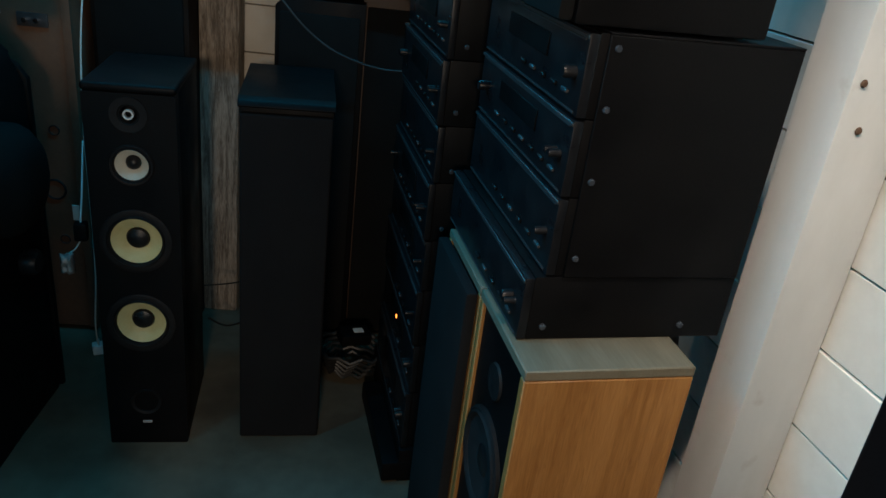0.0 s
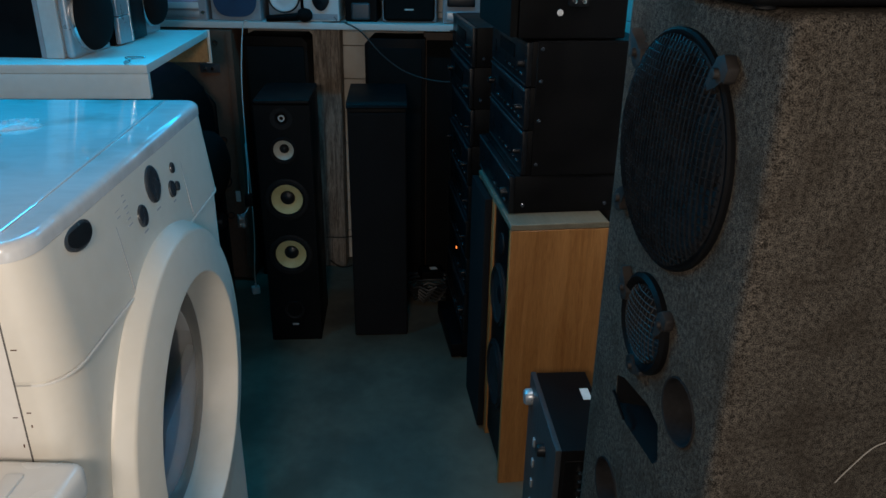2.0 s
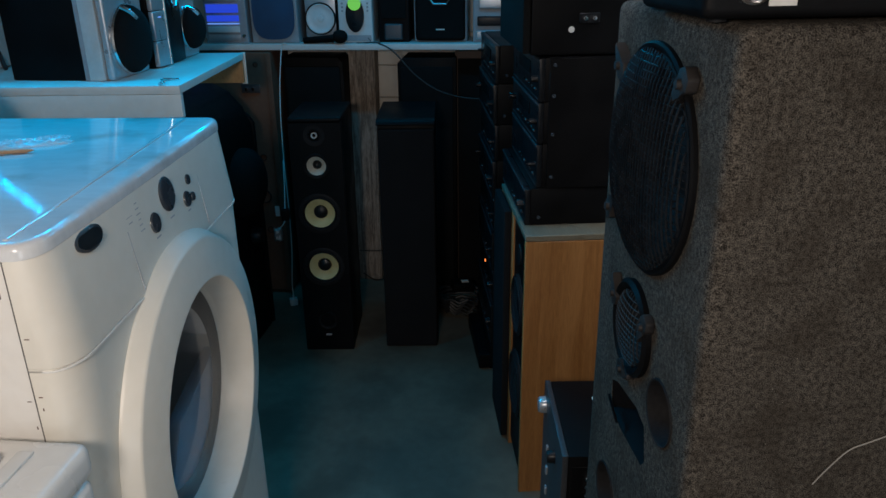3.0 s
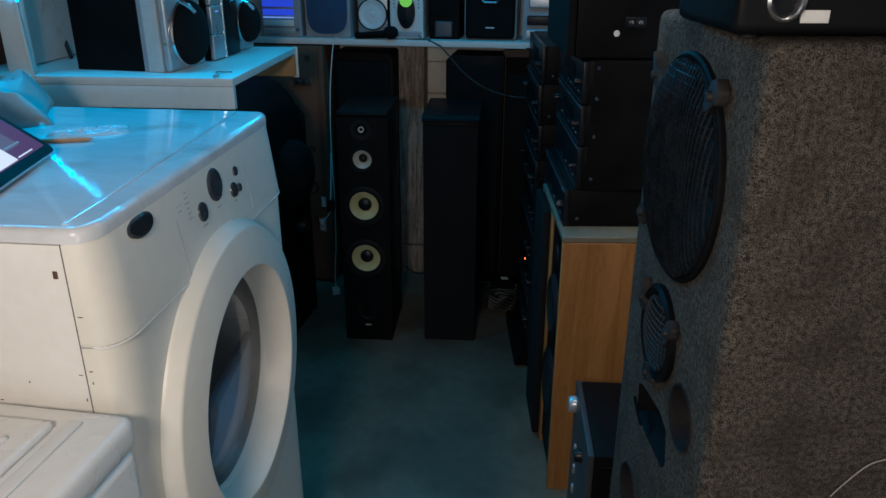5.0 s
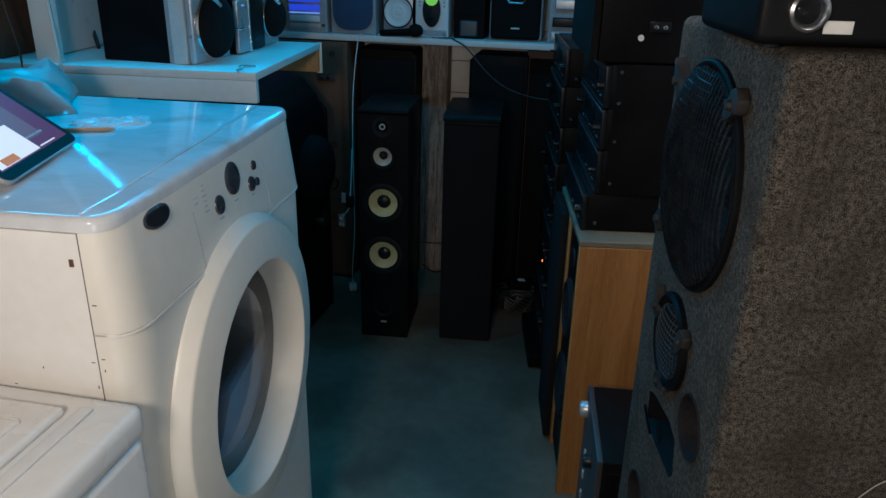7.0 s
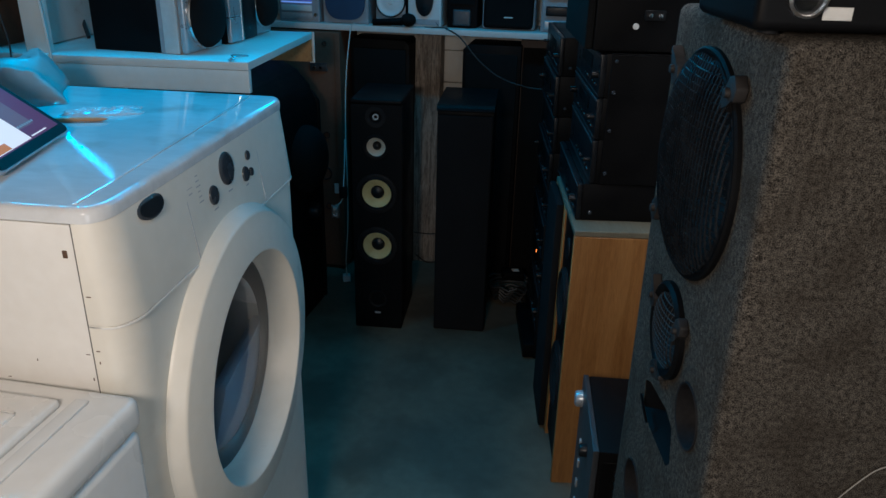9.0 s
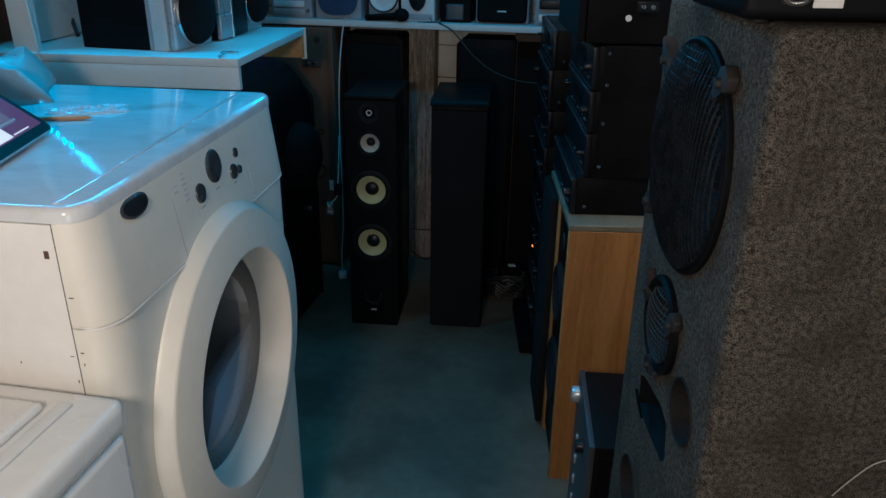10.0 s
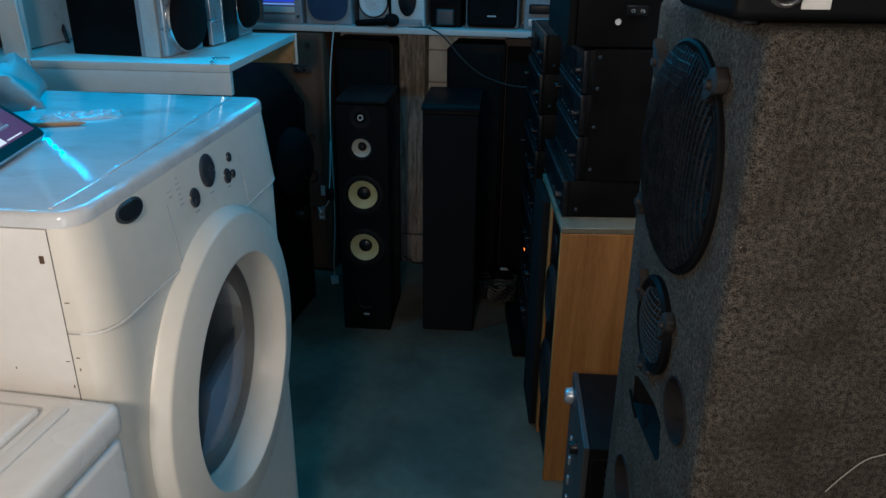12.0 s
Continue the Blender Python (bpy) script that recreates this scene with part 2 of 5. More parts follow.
def lathe(bm, profile, n=40, m=None, oval=1.0):
    """Turns a profile of (radius, height) round the local z axis."""
    m = m or Matrix()
    rings = []
    for r, h in profile:
        if r <= 1e-6:
            rings.append([bm.verts.new(m @ Vector((0, 0, h)))])
        else:
            rings.append([bm.verts.new(m @ Vector((r * math.cos(2 * math.pi * k / n), oval * r * math.sin(2 * math.pi * k / n), h))) for k in range(n)])
    for a, b in zip(rings, rings[1:]):
        for k in range(n):
            j = (k + 1) % n
            if len(a) == 1 and len(b) > 1:
                bm.faces.new((a[0], b[k], b[j]))
            elif len(b) == 1 and len(a) > 1:
                bm.faces.new((a[k], a[j], b[0]))
            elif len(a) > 1:
                bm.faces.new((a[k], a[j], b[j], b[k]))


def tube(bm, pts, r, n=6, closed=False):
    pts = [Vector(p) for p in pts]
    rings = []
    for i, p in enumerate(pts):
        a, b = pts[max(i - 1, 0)], pts[min(i + 1, len(pts) - 1)]
        if closed:
            a, b = pts[i - 1], pts[(i + 1) % len(pts)]
        d = (b - a).normalized()
        u = d.cross(Vector((0, 0, 1)) if abs(d.z) < 0.9 else Vector((1, 0, 0))).normalized()
        w = d.cross(u)
        rings.append([bm.verts.new(p + r * (u * math.cos(2 * math.pi * k / n) + w * math.sin(2 * math.pi * k / n))) for k in range(n)])
    pairs = list(zip(rings, rings[1:])) + ([(rings[-1], rings[0])] if closed else [])
    for a, b in pairs:
        for k in range(n):
            bm.faces.new((a[k], a[(k + 1) % n], b[(k + 1) % n], b[k]))
    if not closed:
        bm.faces.new(rings[0][::-1]), bm.faces.new(rings[-1])


def bend(pts, n=10):
    """Smooth curve through a few points."""
    pts = [Vector(p) for p in pts]
    out = []
    for i in range(len(pts) - 1):
        p0, p1, p2, p3 = pts[max(i - 1, 0)], pts[i], pts[i + 1], pts[min(i + 2, len(pts) - 1)]
        for k in range(n):
            t = k / n
            out.append(0.5 * (2 * p1 + (p2 - p0) * t + (2 * p0 - 5 * p1 + 4 * p2 - p3) * t * t + (3 * p1 - p0 - 3 * p2 + p3) * t ** 3))
    return out + [pts[-1]]


def prism(bm, outline, lo, hi, m=None, bevel=0.0):
    """Extrudes an outline of (x, y) from z = lo to z = hi."""
    m = m or Matrix()
    a = [bm.verts.new((x, y, lo)) for x, y in outline]
    b = [bm.verts.new((x, y, hi)) for x, y in outline]
    n = len(a)
    faces = [bm.faces.new(a[::-1]), bm.faces.new(b)] + [bm.faces.new((a[k], a[(k + 1) % n], b[(k + 1) % n], b[k])) for k in range(n)]
    verts = a + b
    if bevel:
        out = bmesh.ops.bevel(bm, geom=list({e for f in faces for e in f.edges}), offset=bevel, segments=2, profile=0.6, affect="EDGES")
        verts = list({v for f in out["faces"] for v in f.verts} | {v for v in verts if v.is_valid})
    bmesh.ops.transform(bm, matrix=m, verts=verts)


def finish(name, bm, material):
    bmesh.ops.recalc_face_normals(bm, faces=bm.faces[:])
    me = bpy.data.meshes.new(name)
    bm.to_mesh(me)
    bm.free()
    me.materials.append(material)
    me.shade_smooth()
    me.set_sharp_from_angle(angle=radians(38))
    return me


def part(name, bm, material, parent, label=""):
    ob = new(name, finish(name, bm, material))
    ob.parent = parent
    return tagged(ob, label)


def solo(name, bm, material, label, category, m=None, kind="", group=""):
    ob = new(name, finish(name, bm, material))
    if m:
        ob.matrix_world = m
    return tagged(ob, label, category, group, kind)


def thing(name, m, label, category, group="", kind=""):
    ob = new(name)
    ob.matrix_world = m
    ob.empty_display_size = 0.1
    return tagged(ob, label, category, group, kind)


BM = bmesh.new
FRONT = pose(0, 0, 0, 90, 0, 0)      # local z of a lathe turned to face -y
RIGHT = pose(0, 0, 0, 0, 90, 0)      # local z turned to face +x
LEFT = pose(0, 0, 0, 0, -90, 0)      # local z turned to face -x


def floor_z(y):
    """The slab falls a little from the back wall towards the door."""
    return -0.05 * min(1.0, max(0.0, (3.2 - y) / 0.7))


def holed_plate(bm, w, h, holes, depth, m):
    """Plate in local x, y from 0 to w and h, its face at z = 0, with round holes (x, y, r)."""
    loops = [[(0.003, 0), (w - 0.003, 0), (w, 0.003), (w, h - 0.003), (w - 0.003, h), (0.003, h), (0, h - 0.003), (0, 0.003)]]
    loops += [[(x + r * math.cos(2 * math.pi * k / 32), y + r * math.sin(2 * math.pi * k / 32)) for k in range(32)] for x, y, r in holes]
    edges = []
    for loop in loops:
        a = [bm.verts.new(m @ Vector((x, y, 0))) for x, y in loop]
        c = [bm.verts.new(m @ Vector((x, y, -depth))) for x, y in loop]
        n = len(a)
        for k in range(n):
            j = (k + 1) % n
            edges.append(bm.edges.new((a[k], a[j])))
            bm.faces.new((a[k], c[k], c[j], a[j]))
    bmesh.ops.triangle_fill(bm, use_beauty=True, use_dissolve=False, edges=edges)


# ---- setting ----
bm = BM()
ys = [-2.2, 0.0, 1.2, 2.5, 2.7, 2.85, 3.0, 3.2, 4.4]
top = [[bm.verts.new((x, y, floor_z(y))) for x in (-1.6, 0.2, 2.2)] for y in ys]
low = [[bm.verts.new((x, y, -0.25)) for x in (-1.6, 0.2, 2.2)] for y in ys]
for g in (top, low):
    for a, b in zip(g, g[1:]):
        for k in range(2):
            bm.faces.new((a[k], a[k + 1], b[k + 1], b[k]))
solo("floor", bm, M_CONCRETE, "stained grey concrete garage floor slab", "floor", kind="structure")

bm = BM()
slab(bm, (-1.6, -2.2, 2.4), (2.2, 4.2, 2.5))
solo("ceiling", bm, M_SKY, "dark boarded ceiling", "ceiling", kind="structure")


def plank_wall(name, m, length, label, lo, hi, pitch=0.137):
    """Wall along local x, its face at local y = 0 turned to -y, boarded with planks."""
    bm = BM()
    slab(bm, (0, 0.024, lo - 0.1), (length, 0.12, hi))
    wall = solo(name, bm, M_SEAM, label, "wall", m, kind="structure")
    bm = BM()
    box(bm, (length, 0.02, pitch - 0.0032), (length / 2, 0.012, 0), 0.0015, 1)
    me = finish("plank", bm, M_PLANK)
    z = lo + pitch / 2
    k = 0
    while z < hi - 0.02:
        ob = new("plank", me)
        ob.parent = wall
        ob.location = (0, 0.0015 * math.sin(k * 2.3), z)
        k += 1
        z += pitch
    return wall


plank_wall("wall_back", pose(-1.6, 3.985, 0), 3.0, "white painted plank wall behind the speakers", 0.0, 2.4)
WALL_R = pose(1.305, 2.62, 0, 0, 0, 9.0) @ pose(0, 0, 0, 0, 0, -90)
plank_wall("wall_right", WALL_R @ pose(-1.45, 0, 0), 5.6, "white painted plank wall with dark gaps", -0.076, 2.4)
plank_wall("wall_left", pose(-1.3, -2.2, 0, 0, 0, 90), 6.3, "white painted plank wall", -0.076, 2.4)
bm = BM()
slab(bm, (-1.6, -2.3, -0.25), (2.4, -2.2, 2.4))
solo("wall_near", bm, M_WHITEWOOD, "plain white wall", "wall", kind="structure")

# white post against the right wall, with rusty screws
post = thing("wall_post", WALL_R @ pose(0.0, 0, -0.05), "white painted timber post with rusty screws", "post", kind="structure")
bm = BM()
slab(bm, (-0.092, -0.108, 0), (0, -0.004, 2.44), 0.006)
part("timber", bm, M_WHITEWOOD, post)
for z in (1.135, 1.195, 0.5, 1.75):
    bm = BM()
    lathe(bm, [(0, 0.003), (0.004, 0.002), (0.0055, 0)], 12, pose(-0.002 + 0.003, -0.085 + 0.01 * math.sin(z * 40), z) @ RIGHT)
    part("screw", bm, M_RUST, post)

# weathered timber stud before the back wall
bm = BM()
box(bm, (0.110, 0.09, 1.06), (0, 0, 0.53), 0.006)
for v in bm.verts:
    v.co.x += 0.006 * math.sin(v.co.z * 9) + 0.004 * noise.noise(v.co * 30)
solo("timber_stud", bm, M_OLDWOOD, "weathered bare timber stud below the shelf", "stud", pose(0.158, 3.93, 0, 0, 0.5, 0), kind="structure")

# shelf along the back wall
bm = BM()
slab(bm, (-0.78, 3.735, 1.052), (1.05, 3.984, 1.076), 0.003)
solo("wall_shelf", bm, M_LAMINATE, "long white shelf board under small speakers", "shelf")


# ---- drivers ----
def driver(parent, name, m, r, cone, label, dust=0.36, flange=1.22, sunk=False):
    """A loudspeaker driver facing local +z of m: sunk into a holed baffle, or lying on a closed one."""
    lift, deep = (0.0, 0.024) if sunk else (0.007, 0.006)
    bm = BM()
    lathe(bm, [(r * flange * 1.02, -0.001), (r * flange * 1.02, 0.003 + lift * 0.4), (r * flange * 0.97, 0.005 + lift * 0.5), (r * 1.14, 0.004 + lift * 0.5), (r * 1.09, 0.008 + lift * 0.5), (r * 1.03, 0.005 + lift * 0.5), (r * 0.99, lift - 0.003)], 40, m)
    d = part(name, bm, M_RUBBER, parent, label)
    bm = BM()
    lathe(bm, [(r, lift - 0.002), (r * 0.75, lift - 0.002 - deep * 0.35), (r * dust, lift - 0.002 - deep * 0.8)], 36, m)
    part("cone", bm, cone, d)
    bm = BM()
    z = lift - 0.002 - deep * 0.8
    lathe(bm, [(r * dust * 1.03, z + 0.0006), (r * dust * 0.9, z + deep * 0.3), (r * dust * 0.5, z + deep * 0.5), (0, z + deep * 0.6)], 24, m)
    part("dust_cap", bm, M_PLASTIC_DARK, d)
    return d


# ---- floor-standing speakers ----
def tower_open():
    t = thing("tower_speaker", pose(0.034, 3.221, 0, 0, 0, 5), "black floor-standing speaker with yellow woven cones", "speaker", "tower pair")
    bm = BM()
    slab(bm, (0, 0.034, 0), (0.180, 0.29, 0.875), 0.006)
    part("cabinet", bm, M_BLACKV, t)
    bm = BM()
    holed_plate(bm, 0.180, 0.874, [(0.088, 0.344, 0.062), (0.088, 0.549, 0.062), (0.088, 0.723, 0.036), (0.088, 0.831, 0.018)], 0.038, pose(0, -0.004, 0) @ FRONT)
    part("baffle", bm, M_BLACKP, t)
    bm = BM()
    slab(bm, (-0.002, -0.004, 0.874), (0.182, 0.292, 0.892), 0.008, 3)
    part("top_cap", bm, M_BLACKP, t)
    for z, r, f, cone in ((0.344, 0.0535, 1.38, M_KEVLAR), (0.549, 0.0535, 1.38, M_KEVLAR), (0.723, 0.034, 1.3, M_PALECONE)):
        driver(t, "woofer" if r > 0.05 else "midrange", pose(0.088, -0.0045, z) @ FRONT, r, cone, "yellow woven cone in a black rubber ring" if r > 0.05 else "pale woven cone in a black ring", 0.46, f, True)
    bm = BM()
    lathe(bm, [(0.037, -0.002), (0.037, 0.003), (0.022, 0.002), (0.016, -0.006)], 32, pose(0.088, -0.0045, 0.831) @ FRONT)
    tw = part("tweeter", bm, M_RUBBER, t)
    bm = BM()
    lathe(bm, [(0.0105, -0.006), (0.0105, 0.003), (0.0072, 0.003), (0.0068, -0.006)], 24, pose(0.088, -0.0045, 0.831) @ FRONT)
    part("phase_plug", bm, M_SILVERPALE, tw, "small chrome ring")
    bm = BM()
    lathe(bm, [(0.036, 0.0), (0.034, 0.005), (0.028, 0.002), (0.026, -0.004), (0.0, -0.006)], 32, pose(0.088, -0.0045, 0.125) @ FRONT)
    part("port", bm, M_RUBBER, t)
    bm = BM()
    box(bm, (0.022, 0.003, 0.007), (0.088, -0.006, 0.066), 0.001, 1)
    part("badge", bm, M_GREYTXT, t)
    for x in (0.02, 0.160):
        for y in (0.03, 0.27):
            bm = BM()
            lathe(bm, [(0, 0.0), (0.012, 0.0), (0.014, -0.004), (0.012, -0.006), (0, -0.006)], 12, pose(x, y, 0.0))
            part("foot", bm, M_RUBBER, t)
    return t


def tower_grille():
    t = thing("tower_speaker", pose(0.332, 3.262, -0.006, 0, 0, 5), "black floor-standing speaker behind a full dark cloth grille", "speaker", "tower pair")
    bm = BM()
    slab(bm, (0, 0.022, 0), (0.199, 0.33, 0.862), 0.006)
    part("cabinet", bm, M_BLACKV, t)
    bm = BM()
    slab(bm, (0.002, 0.0, 0.006), (0.197, 0.0215, 0.850), 0.007, 3)
    part("grille", bm, M_GRILLE_GREY, t, "dark grey grille cloth")
    bm = BM()
    prism(bm, [(0.006, 0), (0.31, 0), (0.335, 0.004), (0.335, 0.022), (0.022, 0.022), (0.006, 0.015), (-0.002, 0.004)], 0.0, 0.203, pose(-0.002, 0, 0.862, 90, 0, 90), 0.003)
    part("top_cap", bm, M_BLACKP, t)
    return t


tower_open()
tower_grille()


def backed_box(x0, x1, yf, h, chamfer_left, label):
    w = x1 - x0
    t = thing("speaker", pose(x0, yf, 0), label, "speaker", "black boxes by the wall")
    bm = BM()
    c = 0.022
    out = [(0, 0), (w, 0), (w, h - (0 if chamfer_left else c)), (w - (0 if chamfer_left else c), h), (c if chamfer_left else 0, h), (0, h - (c if chamfer_left else 0))]
    prism(bm, out, -0.17, 0.0, pose(0, 0, 0, 90, 0, 0), 0.003)
    part("cabinet", bm, M_BLACKV, t)
    bm = BM()
    slab(bm, (0.012, -0.012, 0.03), (w - 0.012, 0.0, h - 0.035), 0.006)
    part("grille", bm, M_GRILLE, t)
    return t


backed_box(-0.138, 0.110, 3.785, 1.018, False, "tall black speaker with a clipped top corner")
backed_box(0.338, 0.57, 3.745, 1.022, True, "tall black speaker with a rounded top corner")

# brown-edged speaker beside the rack
t = thing("speaker", pose(0.562, 3.80, 0, 0, 0, 2), "large black-grilled speaker with thin brown wood edges", "speaker")
bm = BM()
slab(bm, (0, 0, 0), (0.40, 0.17, 1.04), 0.003)
part("cabinet", bm, M_DARKBROWN, t, "dark brown wood veneer")
bm = BM()
slab(bm, (0.012, -0.010, 0.02), (0.388, -0.0005, 1.012), 0.004)
part("grille", bm, M_GRILLE, t)

# brown cabinet back with terminal plate and holes
t = thing("speaker_cabinet", pose(-0.62, 3.715, 0), "brown hardboard back of a tall speaker cabinet", "speaker")
bm = BM()
slab(bm, (0, 0, 0.015), (0.455, 0.25, 1.046), 0.004)
part("cabinet", bm, M_BROWN, t)
bm = BM()
slab(bm, (0.435, -0.006, 0.015), (0.458, 0.001, 1.044), 0.002)
part("edge_strip", bm, M_BROWN, t)
bm = BM()
box(bm, (0.075, 0.006, 0.034), (0.365, -0.003, 0.905), 0.002)
plate = part("terminal_plate", bm, M_FACE, t)
for k in range(2):
    bm = BM()
    lathe(bm, [(0.006, 0), (0.006, 0.012), (0, 0.013)], 12, pose(0.35 + 0.028 * k, -0.006, 0.905) @ FRONT)
    part("terminal", bm, M_CHROME, plate)
for z, r in ((0.45, 0.026), (1.0, 0.008), (0.62, 0.012), (0.30, 0.012)):
    bm = BM()
    lathe(bm, [(r * 1.2, 0.0), (r * 1.1, 0.004), (r, 0.003), (r * 0.9, -0.012), (0, -0.012)], 24, pose(0.40 - r, -0.0005, z) @ FRONT)
    part("hole_ring", bm, M_CONE, t)
bm = BM()
box(bm, (0.03, 0.004, 0.045), (0.43, -0.002, 0.385), 0.001, 1)
part("paper_tag", bm, M_STICKER, t)

# black padded speaker standing under the desk: rounded top, round driver bulging from its flank
t = thing("speaker", pose(-0.185, 3.0, 0, 0, 0, -2), "big black speaker standing under the white desk", "speaker")
bm = BM()
arch = [(0.0, 0.0), (0.0, 0.62)] + [(-0.20 + 0.20 * math.cos(radians(a)), 0.80 + 0.20 * math.sin(radians(a))) for a in range(0, 91, 10)] + [(-0.5, 1.0), (-0.5, 0.0)]
prism(bm, arch, -0.44, 0.0, pose(0, 0, floor_z(3.0), 90, 0, 0), 0.012)
part("cabinet", bm, M_BLACKV, t)
bm = BM()
prism(bm, [(0.006, 0.0), (0.006, 0.84), (-0.02, 0.875), (-0.18, 0.93), (-0.30, 0.93), (-0.30, 0.0)], -0.46, -0.441, pose(0, 0, floor_z(3.0), 90, 0, 0), 0.006)
part("back_frame", bm, M_BLACKP, t)
bm = BM()
lathe(bm, [(0.125, 0.0), (0.125, 0.020), (0.119, 0.036), (0.100, 0.056), (0.072, 0.070), (0.035, 0.077), (0.0, 0.078)], 40, pose(0.001, 0.29, 0.64) @ RIGHT)
part("side_woofer_cover", bm, M_GRILLE, t)
bm = BM()
lathe(bm, [(0.032, 0), (0.032, 0.022), (0.024, 0.034), (0, 0.036)], 20, pose(0.001, 0.34, 0.42) @ RIGHT)
part("knob", bm, M_PLASTIC_DARK, t)


# ---- dryer ----
def dryer():
    d = thing("clothes_dryer", pose(0.297, 1.456, floor_z(1.8), 0, 0, 3.2), "white front-loading clothes dryer with a big round door", "dryer")
    W, H, D = 0.675, 1.177, 0.70
    DY, DZ = 0.337, 0.767                    # middle of the door
    z0 = 0.02
    bm = BM()
    slab(bm, (-D, 0.006, z0), (-0.052, 0.012, H - 0.0235), 0.002)
    part("side_casing", bm, M_ENAMEL_OLD, d, "white side casing with chips and scuffs")
    bm = BM()
    slab(bm, (-D, W - 0.012, z0), (-0.052, W - 0.006, H - 0.0235), 0.002)
    part("side_casing", bm, M_ENAMEL_OLD, d)
    bm = BM()
    slab(bm, (-D, 0.0125, z0), (-D + 0.006, W - 0.0125, H - 0.0235), 0.002)
    part("back_casing", bm, M_ENAMEL_OLD, d)
    # front panel, rounded towards the sides
    def rounded_front(lo, hi, proud, r, back=-0.05, soft=0.003, top=False):
        out = [(back, 0.0)]
        q = r * 0.62
        for k in range(9):
            a = math.pi / 2 * k / 8
            out.append((-q + q * math.sin(a) + proud, r - r * math.cos(a)))
        for k in range(9):
            a = math.pi / 2 * k / 8
            out.append((-q + q * math.cos(a) + proud, W - r + r * math.sin(a)))
        out.append((back, W))
        bm = BM()
        prism(bm, out, lo, hi)
        edge = hi if top else lo
        rim = [e for e in bm.edges if all(abs(v.co.z - edge) < 1e-6 for v in e.verts)]
        bmesh.ops.bevel(bm, geom=rim, offset=soft, segments=4, profile=0.5, affect="EDGES")
        return bm
    def open_front(lo, hi, r, c, n=48):
        """The curved front sheet with a round door opening of radius c[2]."""
        bm = BM()
        def bow(y):
            e = min(y, W - y)
            return -r + math.sqrt(max(0.0, r * r - (r - e) ** 2)) if e < r else 0.0
        ring = [(c[0] + c[2] * math.cos(2 * math.pi * k / n), c[1] + c[2] * math.sin(2 * math.pi * k / n)) for k in range(n)]
        inner = [bm.verts.new((0, y, z)) for y, z in ring]
        rim = []
        for k in range(n):
            dy, dz = math.cos(2 * math.pi * k / n), math.sin(2 * math.pi * k / n)
            t = min((((W - r - c[0]) if dy > 0 else (r - c[0])) / dy) if abs(dy) > 1e-6 else 9, (((hi - c[1]) if dz > 0 else (lo - c[1])) / dz) if abs(dz) > 1e-6 else 9)
            rim.append((c[0] + t * dy, c[1] + t * dz))
        outer = [bm.verts.new((0, y, z)) for y, z in rim]
        for k in range(n):
            j = (k + 1) % n
            bm.faces.new((inner[k], inner[j], outer[j], outer[k]))
        for y0, sgn in ((r, -1), (W - r, 1)):
            cols = []
            for k in range(9):
                a = math.pi / 2 * k / 8
                y = y0 + sgn * r * math.sin(a)
                x = -r * 0.62 + r * 0.62 * math.cos(a)
                cols.append([bm.verts.new((x, y, z)) for z in (lo, hi)])
            cols.append([bm.verts.new((-0.05, y0 + sgn * r, z)) for z in (lo, hi)])
            for a, b2 in zip(cols, cols[1:]):
                bm.faces.new((a[0], b2[0], b2[1], a[1]))
        for y, z in ((r, lo), (r, hi), (W - r, lo), (W - r, hi)):      # corner fillers of the sheet
            near = sorted(range(n), key=lambda k: (rim[k][0] - y) ** 2 + (rim[k][1] - z) ** 2)[:2]
            cv = bm.verts.new((0, y, z))
            bm.faces.new((outer[near[0]], cv, outer[near[1]]))
        return bm
    part("front_panel", open_front(z0, 1.022, 0.055, (DY, DZ, 0.235)), M_CREAM, d)
    bm = BM()
    tube(bm, [(0.0, 0.358 + 0.348 * math.sin(radians(a)), 0.788 - 0.348 * math.cos(radians(a))) for a in range(-62, 46, 4)], 0.0025, 6)
    part("lower_seam", bm, M_ENAMEL, d)
    part("top", rounded_front(H - 0.0190, H, -0.0128, 0.045, -D, 0.010, True), M_ENAMEL_TOP, d, "glossy scuffed white top")
    bm = rounded_front(1.0205, H - 0.0193, 0.0035, 0.055, soft=0.0030)
    for v in bm.verts:                       # the control panel leans back towards the top
        if v.co.z > H - 0.05 and v.co.x > -0.05:
            v.co.x -= 0.016
    con = part("control_panel", bm, M_CREAM, d)
    part("panel_lip", rounded_front(1.0170, 1.0203, 0.0046, 0.055, soft=0.0010), M_ENAMEL, d)
    bm = BM()
    box(bm, (0.006, W - 0.03, 0.003), (0, 0, 0), 0.0014, 2, pose(-0.064, W / 2, H + 0.0002, 0, 0, 2.4))
    part("top_crease", bm, M_ENAMEL_TOP, d)
    lean = pose(0, 0, 0, 0, -8, 0)
    def face(y, z):                          # a place on the leaning panel
        return pose(0.0035 - 0.016 * max(0, (z - 1.03) / 0.12), y, z) @ lean @ RIGHT
    bm = BM()
    lathe(bm, [(0.034, -0.003), (0.034, 0.002), (0.031, 0.0032), (0.0, 0.0036)], 32, face(0.114, 1.143) @ pose(0, 0, 0, 0, 0, 8) , 1.0)
    for v in bm.verts:
        v.co.z = 1.143 + (v.co.z - 1.143) * 0.46
    part("badge", bm, M_KNOB, con, "oval dark glossy maker's badge")
    bm = BM()
    lathe(bm, [(0.029, 0.0), (0.029, 0.0038), (0.0, 0.0042)], 32, face(0.113, 1.143))
    for v in bm.verts:
        v.co.z = 1.143 + (v.co.z - 1.143) * 0.38
    part("badge_field", bm, M_PLASTIC_DARK, con)
